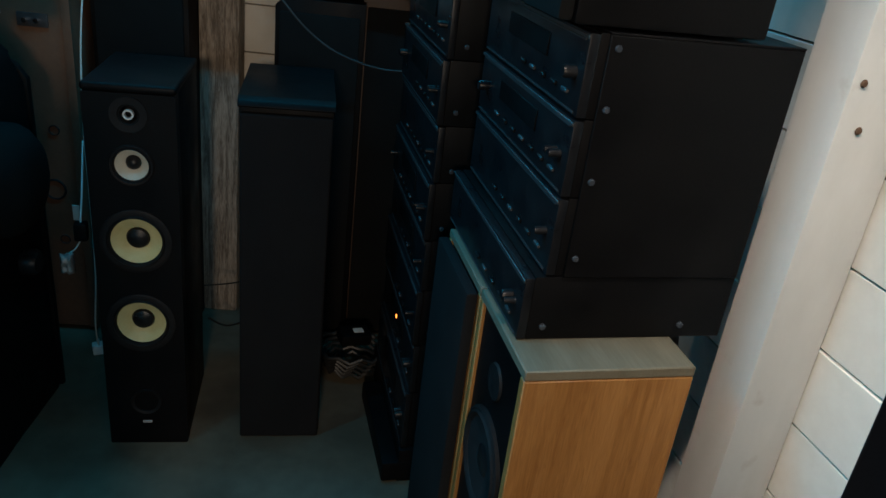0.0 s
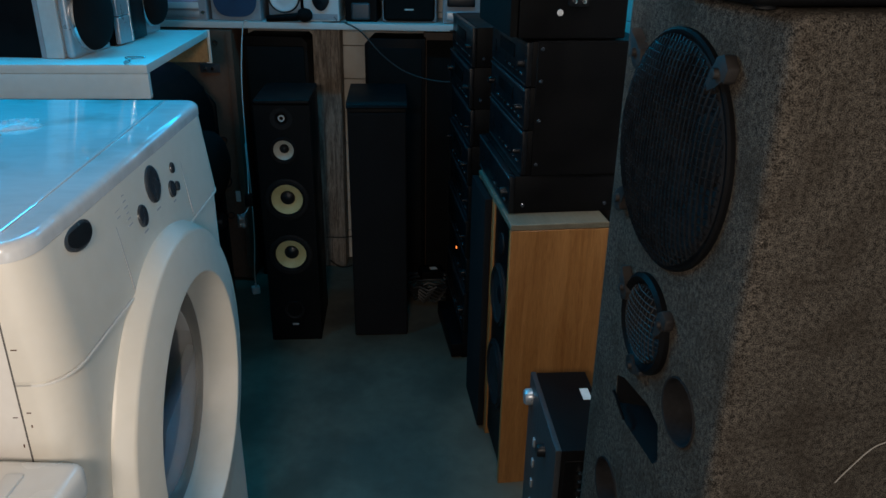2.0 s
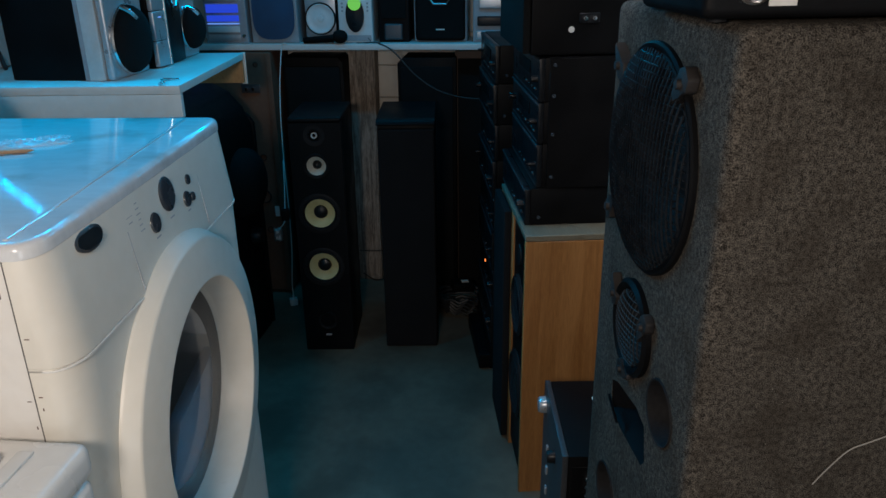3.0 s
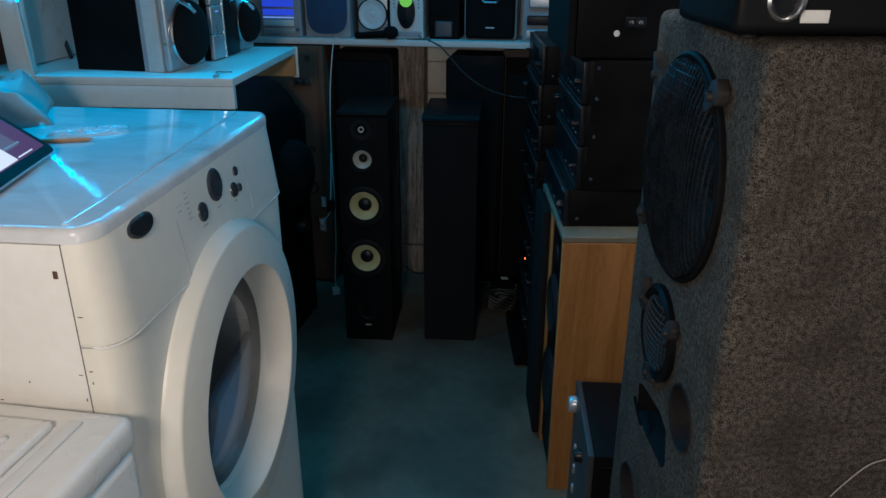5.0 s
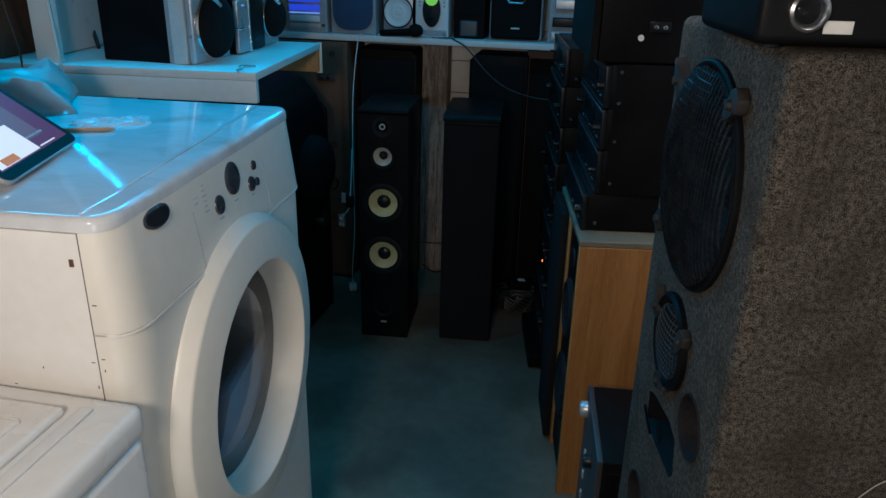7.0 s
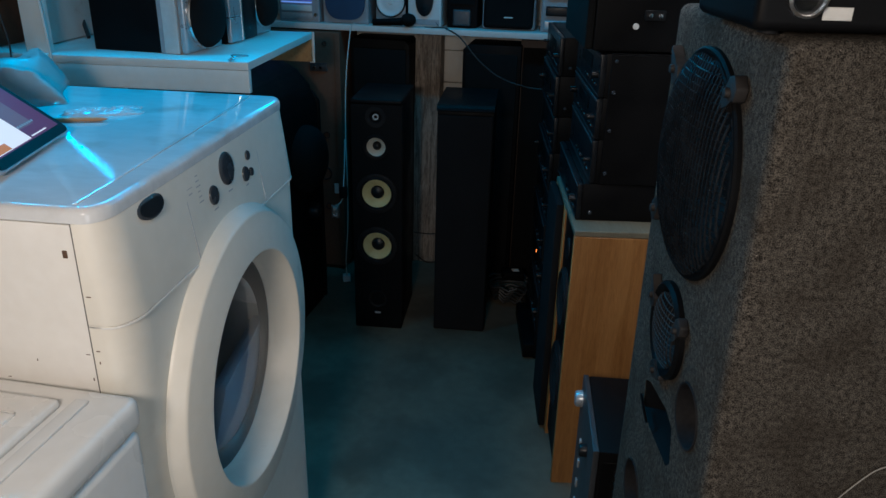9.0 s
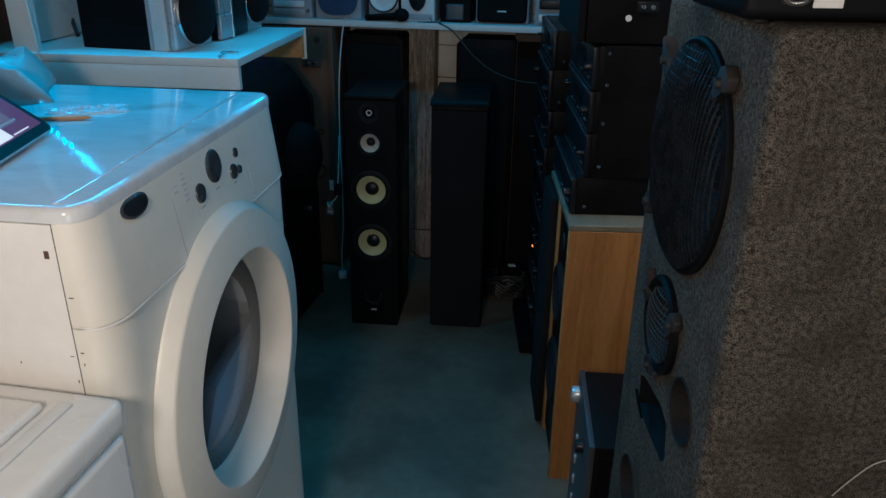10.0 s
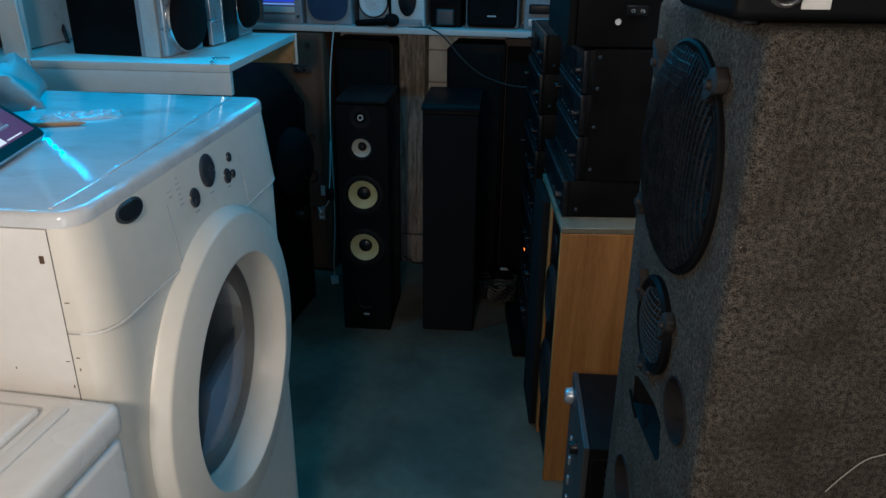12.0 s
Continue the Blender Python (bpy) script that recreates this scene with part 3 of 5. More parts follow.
    for y, z, r, n in ((0.356, 1.123, 0.027, "dial"), (0.424, 1.093, 0.013, "knob"), (0.445, 1.120, 0.0085, "button"), (0.448, 1.090, 0.0075, "button"), (0.294, 1.098, 0.0155, "knob")):
        bm = BM()
        lathe(bm, [(r * 1.03, -0.003), (r * 1.0, 0.002), (r * 0.93, 0.0032), (r * 0.6, 0.0036), (0, 0.0037)], 28, face(y, z))
        k = part(n, bm, M_KNOB, con, "dark grey knob")
    for k in range(6):                        # printed programme list
        bm = BM()
        box(bm, (0.0006, 0.014 - 0.003 * (k % 3), 0.0014), (0, 0, 0), 0, 1, pose(0.0042 - 0.016 * max(0, (1.102 + 0.008 * k - 1.03) / 0.12), 0.252, 1.102 + 0.008 * k))
        part("print_bar", bm, M_GREYTXT, con)
    for y, z, w in ((0.356, 1.086, 0.02), (0.294, 1.076, 0.02), (0.424, 1.074, 0.014), (0.225, 1.13, 0.022), (0.40, 1.142, 0.012), (0.225, 1.122, 0.014)):
        bm = BM()
        box(bm, (0.0006, w * 0.8, 0.0022), (0, 0, 0), 0, 1, pose(0.0038 - 0.016 * max(0, (z - 1.03) / 0.12), y, z))
        part("print_bar", bm, M_GREYTXT, con)
    for y in (0.210, 0.490):                  # joints of the control fascia
        bm = BM()
        box(bm, (0.0012, 0.0014, 0.118), (0, 0, 0), 0, 1, pose(-0.0042, y, 1.086, 0, -7.5, 0))
        part("fascia_joint", bm, M_GREYTXT, con)
    # door
    C = pose(0.0, DY, DZ) @ RIGHT
    bm = BM()
    lathe(bm, [(0.288, -0.004), (0.288, 0.002), (0.2868, 0.0045), (0.2775, 0.0225), (0.2760, 0.0245), (0.2738, 0.0258), (0.2718, 0.0264), (0.2105, 0.0354), (0.2088, 0.0356), (0.2072, 0.0350), (0.2062, 0.0335), (0.1985, -0.0150), (0.1975, -0.0185), (0.1955, -0.0225), (0.194, -0.036)], 96, C)
    door = part("door", bm, M_CREAM, d, "wide white door ring")
    bm = BM()
    lathe(bm, [(0.1950, -0.024), (0.180, -0.0215), (0.14, -0.018), (0.07, -0.015), (0, -0.014), (0, -0.018), (0.07, -0.019), (0.14, -0.022), (0.180, -0.0255), (0.1935, -0.029)], 48, C)
    glass = part("door_glass", bm, M_GLASS, door, "smoked glass bowl")
    glass.visible_shadow = False
    bm = BM()
    lathe(bm, [(0.1938, -0.031), (0.186, -0.033), (0.158, -0.046), (0.154, -0.052), (0.160, -0.062), (0.192, -0.060)], 64, C)
    part("door_liner", bm, M_LINER, door, "dark grey inner ring")
    bm = BM()
    lathe(bm, [(0.190, -0.062), (0.20, -0.075), (0.25, -0.13), (0.25, -0.40), (0.0, -0.41)], 48, C)
    part("drum", bm, M_DRUM, d, "grey drum")
    for k in range(3):                        # lifting ribs of the drum
        a = radians(35 + 120 * k)
        bm = BM()
        box(bm, (0.24, 0.05, 0.035), (-0.27, 0, 0.235), 0.012, 3, pose(0, DY, DZ, math.degrees(a), 0, 0))
        part("drum_rib", bm, M_DRUM, d)
    bm = BM()                                 # slanting lint chute behind the glass
    prism(bm, [(0.24, 0.600), (0.36, 0.585), (0.50, 0.660), (0.520, 0.765), (0.325, 0.722)], -0.130, -0.064, pose(0, 0, 0, 90, 0, 90), 0.010)
    part("lint_duct", bm, M_DUCT, d, "slate blue lint chute")
    # screws and scuffs on the casing
    for x, z in ((-0.068, 1.115),):
        bm = BM()
        box(bm, (0.006, 0.002, 0.010), (x, 0.0055, z), 0.0005, 1)
        part("casing_clip", bm, M_RUST, d)
    bm = BM()
    lathe(bm, [(0.0035, 0), (0.003, 0.002), (0, 0.002)], 10, pose(-0.0245, 0.012, 1.006) @ pose(0, 0, 0, 0, 90, -60))
    part("front_screw", bm, M_RUST, d)
    for x, z, w, h in ((-0.032, 0.975, 0.005, 0.0007), (-0.030, 0.938, 0.0012, 0.004), (-0.038, 0.905, 0.006, 0.0006), (-0.15, 0.93, 0.004, 0.0008), (-0.105, 0.96, 0.0008, 0.003), (-0.2, 1.02, 0.005, 0.0006), (-0.037, 0.90, 0.001, 0.003)):
        bm = BM()
        y = 0.0055
        box(bm, (w, 0.0008, h), (x - 0.03, y, z), 0, 1, pose(0, 0, 0, 0, 0, 0))
        part("scuff", bm, M_RUST, d)
    for z, w, h in ((1.062, 0.006, 0.0010), (0.985, 0.0045, 0.0012), (0.968, 0.0012, 0.0035), (0.905, 0.007, 0.0009), (0.880, 0.003, 0.0010)):
        bm = BM()
        box(bm, (w, 0.0008, h), (-0.043, -0.0003 if z < 1.02 else -0.0004, z), 0, 1)
        part("scuff", bm, M_RUST, d)
    bm = BM()
    slab(bm, (-0.0545, 0.004, 0.02), (-0.0505, 0.03, H - 0.022))
    part("casing_joint", bm, M_SEAM, d)
    return d


dryer()


def washer():
    w = thing("washing_machine", pose(0.318, 1.434, floor_z(1.0)), "white top-loading washing machine with a closed lid", "washing machine")
    H = 0.951
    bm = BM()
    slab(bm, (-0.68, -0.685, 0.03), (-0.004, -0.004, H - 0.058), 0.012, 3)
    part("cabinet", bm, M_ENAMEL, w)
    bm = BM()
    slab(bm, (-0.68, -0.69, H - 0.054), (0.0, 0.0, H - 0.008), 0.016, 4)
    part("top_deck", bm, M_ENAMEL, w)
    bm = BM()
    slab(bm, (-0.62, -0.64, H - 0.010), (-0.078, -0.044, H + 0.004), 0.007, 3)
    lid = part("lid", bm, M_ENAMEL, w)
    bm = BM()
    slab(bm, (-0.60, -0.60, H + 0.001), (-0.105, -0.085, H + 0.008), 0.006, 3)
    part("lid_panel", bm, M_ENAMEL, lid)
    bm = BM()
    slab(bm, (-0.069, -0.65, H - 0.0085), (-0.050, -0.03, H - 0.004), 0.003, 2)
    part("deck_rib", bm, M_ENAMEL, w)
    bm = BM()
    slab(bm, (-0.68, -0.69, H - 0.008), (-0.60, 0.0, H + 0.12), 0.015, 3)
    part("console", bm, M_ENAMEL, w)
    for x in (-0.62, -0.06):
        for y in (-0.63, -0.06):
            bm = BM()
            lathe(bm, [(0, 0), (0.022, 0), (0.02, 0.03), (0, 0.032)], 14, pose(x, y, 0))
            part("foot", bm, M_RUBBER, w)
    return w


washer()

# ---- things on the dryer ----
DT = 1.127


def tablet():
    t = thing("tablet", Matrix.Translation((0.038, 1.752, DT + 0.004)) @ pose(0, 0, 0, 0, 0, 15.2) @ pose(0, 0, 0, 0, 36.5, 0), "tablet computer with a lit purple screen, propped on the dryer", "tablet")
    L, W, r = 0.34, 0.238, 0.014
    out = [(x0 + r * math.cos(radians(a)), y0 + r * math.sin(radians(a))) for x0, y0, a0 in ((-r, -r, 0), (-L + r, -r, 90), (-L + r, -W + r, 180), (-r, -W + r, 270)) for a in (a0, a0 + 30, a0 + 60, a0 + 90)]
    bm = BM()
    prism(bm, out, 0.0, 0.0065, None, 0.0015)
    part("body", bm, M_SILVER, t, "silver metal rim")
    bm = BM()
    prism(bm, [(x * 0.985 - 0.0015, y * 0.98 - 0.0022) for x, y in out], 0.0066, 0.0076)
    part("bezel", bm, M_BLACKV, t, "glossy black bezel")
    bm = BM()
    slab(bm, (-L + 0.018, -W + 0.014, 0.0077), (-0.017, -0.014, 0.0081))
    sc = part("screen", bm, M_SCREEN, t, "dark purple lit screen")
    bm = BM()
    slab(bm, (-0.22, -W + 0.016, 0.0082), (-0.038, -0.058, 0.0085))
    part("grey_window", bm, M_SCREEN_G, sc, "dim violet-grey window")
    bm = BM()
    slab(bm, (-0.075, -W + 0.016, 0.0086), (-0.019, -0.105, 0.0089))
    part("bright_window", bm, M_SCREEN_W, sc, "white window")
    bm = BM()
    slab(bm, (-0.032, -0.205, 0.0090), (-0.020, -0.165, 0.0093))
    part("orange_picture", bm, M_SCREEN_O, sc, "small orange picture")
    bm = BM()
    slab(bm, (-0.0225, -0.098, 0.0084), (-0.0205, -0.050, 0.0087))
    part("light_line", bm, M_SCREEN_W, sc)
    for k in range(7):
        bm = BM()
        box(bm, (0.0035, 0.005, 0.0004), (-0.042, -0.100 + 0.0075 * k, 0.0087))
        part("icon", bm, M_GREYTXT, sc)
    bm = BM()
    slab(bm, (-0.20, -0.16, -0.145), (-0.188, -0.07, -0.001), 0.003)
    part("stand", bm, M_PLASTIC_DARK, t)


tablet()


def crumple(name, m, sx, sy, h, nx, ny, material, label, category, seed, fine=0.16):
    bm = BM()
    rows = []
    for i in range(nx + 1):
        row = []
        for j in range(ny + 1):
            u, v = i / nx * 2 - 1, j / ny * 2 - 1
            edge = max(0.0, 1 - max(abs(u), abs(v)) ** 3)
            p = Vector((u * 1.7 + seed, v * 1.7, seed))
            z = min(1.0, edge * 1.6) * h * (0.75 + 0.4 * noise.noise(p)) + edge * h * fine * abs(noise.noise(p * 3.1))
            wob = 1 + 0.22 * noise.noise(Vector((math.atan2(v, u) * 1.3, seed, 0)))
            row.append(bm.verts.new((u * sx / 2 * wob, v * sy / 2 * wob, 0.001 + z)))
        rows.append(row)
    for a, b in zip(rows, rows[1:]):
        for j in range(ny):
            bm.faces.new((a[j], a[j + 1], b[j + 1], b[j]))
    ob = solo(name, bm, material, label, category, m)
    sol = ob.modifiers.new("thickness", "SOLIDIFY")
    sol.thickness = 0.0012
    return ob


crumple("plastic_bag", pose(-0.315, 1.965, DT, 0, 0, 35), 0.32, 0.27, 0.072, 36, 30, M_BAG, "crumpled milky plastic bag on the dryer", "bag", 3.1)
crumple("plastic_wrap", pose(0.0, 1.895, DT, 0, 0, 34), 0.125, 0.06, 0.006, 60, 30, M_FILM, "crumpled clear plastic wrap on the dryer", "wrap", 7.7, 1.1)
bm = BM()
lathe(bm, [(0, 0), (0.0022, 0.006), (0.0038, 0.014), (0.0038, 0.115), (0.0034, 0.118), (0, 0.118)], 8)
solo("pencil", bm, M_PENWOOD, "short wooden pencil lying on the dryer", "pencil", pose(0.045, 1.847, DT + 0.0042, 0, -90, 21))

# ---- desk over the dark speaker ----
t = thing("desk", pose(0.0, 2.5, 0, 0, 0, 5), "white laminate desk with deep aprons and raw inner edges", "desk")
bm = BM()
slab(bm, (-1.2, 0.0, 1.102), (0.0, 0.615, 1.122), 0.002)
part("top", bm, M_LAMINATE, t)
bm = BM()
slab(bm, (-1.2, 0.0, 1.045), (0.0, 0.018, 1.1015), 0.002)
part("front_apron", bm, M_LAMINATE, t)
bm = BM()
slab(bm, (-1.2, 0.600, 1.03), (-0.003, 0.612, 1.1015), 0.001)
part("back_apron", bm, M_RAW, t, "raw chipboard back apron")
bm = BM()
slab(bm, (-0.012, 0.6125, 1.025), (0.004, 0.620, 1.1225), 0.001)
part("edge_strip", bm, M_LAMINATE, t)
bm = BM()
slab(bm, (-1.2, 0.0, 0), (-1.18, 0.6, 1.101), 0.002)
part("side_panel", bm, M_LAMINATE, t)
bm = BM()
slab(bm, (-0.62, 0.04, 0), (-0.6, 0.5, 1.101), 0.002)
part("side_panel", bm, M_LAMINATE, t)

# upright board on the desk with the LED strip
t = thing("shelf_upright", pose(-0.545, 2.47, 0, 0, 0, 5), "white upright board with a cyan LED strip on its edge", "board")
bm = BM()
slab(bm, (-0.045, 0.0, 1.03), (0.018, 0.02, 2.38), 0.002)
part("board", bm, M_WHITEWOOD, t)
bm = BM()
STRIP = pose(0.006, -0.003, 1.29, 0, 34, 0)      # the strip slants up from the upright
slab(bm, (-0.005, -0.0015, 0.0), (0.005, 0.0015, 0.36), 0.0006, 1, STRIP)
st = part("led_strip", bm, M_WHITEPL, t, "white LED strip")
for k in range(10):
    bm = BM()
    box(bm, (0.005, 0.003, 0.005), (0, -0.0034, 0.020 + 0.035 * k), 0.001, 1, STRIP)
    part("led", bm, M_LED_CYAN, st, "lit cyan diode")
bm = BM()
slab(bm, (-0.08, 0.05, 1.125), (-0.06, 0.45, 2.38), 0.002)
part("side_board", bm, M_WHITEWOOD, t)


# ---- small speakers on the desk, facing the aisle ----
def desk_speaker(x, y, w, d, h, r, z, rz, label):
    """Body along -x behind a silver shell that looks to +x, with a bulging round grille."""
    t = thing("desk_speaker", pose(x, y, 1.1225, 0, 0, rz), label, "speaker", "silver desk speakers")
    bm = BM()
    slab(bm, (-d, 0.003, 0), (-0.078, w - 0.003, h), 0.004)
    part("cabinet", bm, M_BLACKV, t)
    bm = BM()
    slab(bm, (-0.0775, 0.001, 0), (-0.0655, w - 0.001, h + 0.002), 0.002)
    part("shell_rim", bm, M_GREYPL, t)
    bm = BM()
    slab(bm, (-0.065, -0.002, 0), (-0.022, w + 0.002, h + 0.004), 0.005, 2)
    fr = part("front", bm, M_SILVERPALE, t, "pale silver moulded shell")
    bm = BM()
    slab(bm, (-0.0215, 0.002, 0), (0.0, w - 0.002, h), 0.010, 4)
    part("front_bulge", bm, M_SILVER, fr, "rounded silver front edge")
    for zz, rr in ((z, r), (z + r + 0.085, r * 0.62)):
        bm = BM()
        lathe(bm, [(rr * 1.02, -0.003), (rr * 1.04, 0.006), (rr * 1.0, 0.010)], 40, pose(0.0, w / 2, zz) @ RIGHT)
        rg = part("driver_ring", bm, M_CHROME, fr)
        bm = BM()
        lathe(bm, [(rr * 1.0, 0.006), (rr * 0.985, 0.016), (rr * 0.90, 0.027), (rr * 0.7, 0.036), (rr * 0.4, 0.042), (0, 0.044)], 40, pose(0.0, w / 2, zz) @ RIGHT)
        part("round_grille", bm, M_GRILLE, rg, "round black grille")
    bm = BM()
    tube(bm, bend([(0.012, w * 0.30, z + r * 0.98), (0.030, w * 0.36, z + r * 0.82), (0.040, w * 0.42, z + r * 0.62)]), 0.006, 8)
    part("chrome_clip", bm, M_CHROME, fr)
    return t


desk_speaker(-0.190, 2.556, 0.188, 0.275, 0.34, 0.084, 0.092, -2, "black cabinet speaker with silver shell and bulging round grille")
desk_speaker(-0.185, 2.962, 0.122, 0.20, 0.32, 0.062, 0.085, -2, "smaller silver-fronted speaker with a black round grille")
t = thing("mini_stereo", pose(-0.178, 2.762, 1.1225, 0, 0, -2), "silver and black stereo tower between desk speakers", "stereo")
bm = BM()
slab(bm, (-0.20, 0, 0), (-0.003, 0.185, 0.33), 0.006)
part("body", bm, M_BLACKV, t)
for z0, z1 in ((0.004, 0.072), (0.0735, 0.150), (0.1515, 0.25)):
    bm = BM()
    slab(bm, (-0.0025, 0.003, z0), (0.012, 0.070, z1), 0.004, 3)
    pn = part("silver_panel", bm, M_SILVER, t, "silver front panel")
    bm = BM()
    box(bm, (0.003, 0.014, 0.004), (0.0132, 0.036, z1 - 0.016), 0.001, 1)
    part("button", bm, M_DISPLAY_L if z0 > 0.07 else M_GREYPL, pn)
bm = BM()
tube(bm, [(0.006, 0.080, 0.004), (0.006, 0.080, 0.30)], 0.006, 8)
part("chrome_rail", bm, M_CHROME, t)
bm = BM()
slab(bm, (-0.0025, 0.090, 0.004), (0.004, 0.182, 0.31), 0.003)
bp = part("black_panel", bm, M_PLASTIC_DARK, t, "glossy black panel")
bm = BM()
lathe(bm, [(0.034, 0.0), (0.034, 0.006), (0.028, 0.010), (0.024, 0.006), (0.010, 0.004), (0, 0.007)], 32, pose(0.0045, 0.136, 0.185) @ RIGHT)
part("volume_dial", bm, M_CHROME, bp, "round chrome dial")
bm = BM()
tube(bm, bend([(-0.05, 2.53, 1.126), (-0.07, 2.56, 1.128), (-0.03, 2.57, 1.127), (-0.055, 2.545, 1.126), (-0.042, 2.512, 1.126), (-0.046, 2.502, 1.126)]), 0.002, 5)
tube(bm, [(-0.046, 2.503, 1.127), (-0.044, 2.492, 1.1275)], 0.004, 8)
solo("audio_lead", bm, M_CHROME, "thin audio lead with a metal plug on the desk", "cable")

# ---- back shelf row ----
SZ = 1.0765


def shelf_box(name, x0, x1, y, h, d, body, label, category, bevel=0.006):
    t = thing(name, pose((x0 + x1) / 2, y, SZ), label, category)
    bm = BM()
    slab(bm, (-(x1 - x0) / 2, 0, 0), ((x1 - x0) / 2, d, h), bevel, 3)
    part("cabinet", bm, body, t)
    return t, x1 - x0


t, w = shelf_box("mini_system", -0.43, -0.258, 3.755, 0.26, 0.2, M_GREYPL, "silver mini stereo with a violet lit display", "stereo")
for z0, z1, ma, n in ((0.012, 0.035, M_SILVER, "drawer"), (0.043, 0.066, M_WHITEPL, "cassette_door"), (0.085, 0.108, M_DISPLAY, "display"), (0.118, 0.150, M_DISPLAY, "display"), (0.074, 0.079, M_DISPLAY_L, "light_line"), (0.16, 0.2, M_SILVER, "button_bank")):
    bm = BM()
    slab(bm, (-w / 2 + 0.012, -0.006, z0), (w / 2 - 0.03, -0.0005, z1), 0.002)
    part(n, bm, ma, t)
bm = BM()
lathe(bm, [(0.008, 0), (0.007, 0.01), (0, 0.01)], 14, pose(w / 2 - 0.014, -0.001, 0.03) @ FRONT)
part("knob", bm, M_CHROME, t)

t, w = shelf_box("speaker", -0.245, -0.055, 3.765, 0.27, 0.18, M_GREYPL, "grey plastic speaker with a big round blue cloth grille", "speaker")
bm = BM()
prism(bm, [(0.083 * math.copysign(abs(math.cos(a)) ** 0.6, math.cos(a)), 0.12 + 0.105 * math.copysign(abs(math.sin(a)) ** 0.6, math.sin(a))) for a in [2 * math.pi * k / 40 for k in range(40)]], 0.0005, 0.012, FRONT, 0.003)
part("grille", bm, M_BLUEPL, t, "dark blue grille cloth")

t, w = shelf_box("speaker", -0.035, 0.095, 3.80, 0.25, 0.16, M_BLACKV, "small black speaker with a pale round cone", "speaker")
bm = BM()
slab(bm, (-w / 2 + 0.004, -0.006, 0.02), (w / 2 - 0.004, -0.0005, 0.246), 0.004)
part("faceplate", bm, M_SILVER, t)
bm = BM()
lathe(bm, [(0.0625, 0.0), (0.0625, 0.006), (0.060, 0.009), (0.057, 0.007)], 40, pose(0, -0.0062, 0.090) @ FRONT)
rg = part("driver_ring", bm, M_PLASTIC_DARK, t)
bm = BM()
lathe(bm, [(0.057, 0.006), (0.054, 0.009), (0.049, 0.006), (0.030, 0.0025), (0.027, 0.004), (0.013, 0.0015), (0.011, 0.006), (0.0, 0.008)], 40, pose(0, -0.0062, 0.090) @ FRONT)
part("cone", bm, M_WHITEPL, rg, "pale ribbed round cone")
t = thing("microphone", pose(0.045, 3.742, SZ), "black hand microphone lying on the shelf", "microphone")
bm = BM()
lathe(bm, [(0, -0.075), (0.011, -0.075), (0.012, -0.07), (0.015, 0.03), (0.016, 0.045), (0, 0.045)], 16, pose(0, 0, 0.017, 0, 86, 0))
part("handle", bm, M_BLACKP, t)
bm = BM()
lathe(bm, [(0, 0.042), (0.018, 0.043), (0.0255, 0.058), (0.026, 0.068), (0.022, 0.084), (0.012, 0.094), (0, 0.096)], 20, pose(0.004, 0, 0.0268, 0, 90, 0))
part("mesh_head", bm, M_GRILLE, t, "round black mesh head")
bm = BM()
tube(bm, bend([(0.225, 3.752, 1.098), (0.235, 3.748, 1.08), (0.205, 3.744, 1.0785), (0.235, 3.742, 1.0795), (0.275, 3.748, 1.0785), (0.24, 3.75, 1.081), (0.20, 3.746, 1.0785), (0.18, 3.748, 1.0785)]), 0.0015, 5)
solo("thin_wire", bm, M_WIRE, "thin dark wire lying coiled on the shelf edge", "cable")

t, w = shelf_box("radio", 0.105, 0.24, 3.78, 0.25, 0.14, M_WHITEPL, "white shelf radio with a green lit dial", "radio")
bm = BM()
prism(bm, [(0.036 * math.cos(a), 0.105 + 0.066 * math.sin(a)) for a in [2 * math.pi * k / 36 for k in range(36)]], 0.0005, 0.010, FRONT, 0.003)
part("grille", bm, M_PLASTIC_DARK, t)
bm = BM()
lathe(bm, [(0.026, 0.0), (0.024, 0.006), (0, 0.007)], 28, pose(0, -0.0102, 0.148) @ FRONT)
part("dial", bm, M_GREEN, t, "green lit dial")
for k in range(6):
    bm = BM()
    lathe(bm, [(0.004, 0), (0.0035, 0.003), (0, 0.003)], 10, pose((-0.05, 0.05)[k % 2], -0.0005, 0.12 + 0.014 * (k // 2)) @ FRONT)
    part("button", bm, M_GREYPL, t)
bm = BM()
slab(bm, (-w / 2 + 0.006, -0.004, 0.006), (w / 2 - 0.006, -0.0005, 0.028), 0.002)
part("foot_panel", bm, M_GREYPL, t)

t, w = shelf_box("speaker", 0.262, 0.385, 3.79, 0.26, 0.17, M_BLACKV, "black box speaker with a glossy blue-grey foot", "speaker")
bm = BM()
slab(bm, (-w / 2 + 0.012, -0.008, 0.09), (w / 2 - 0.012, -0.0005, 0.25), 0.004)
part("grille", bm, M_GRILLE, t)
bm = BM()
slab(bm, (-0.038, -0.014, 0.008), (0.036, -0.0005, 0.072), 0.010, 3)
part("control_foot", bm, M_FACE, t)

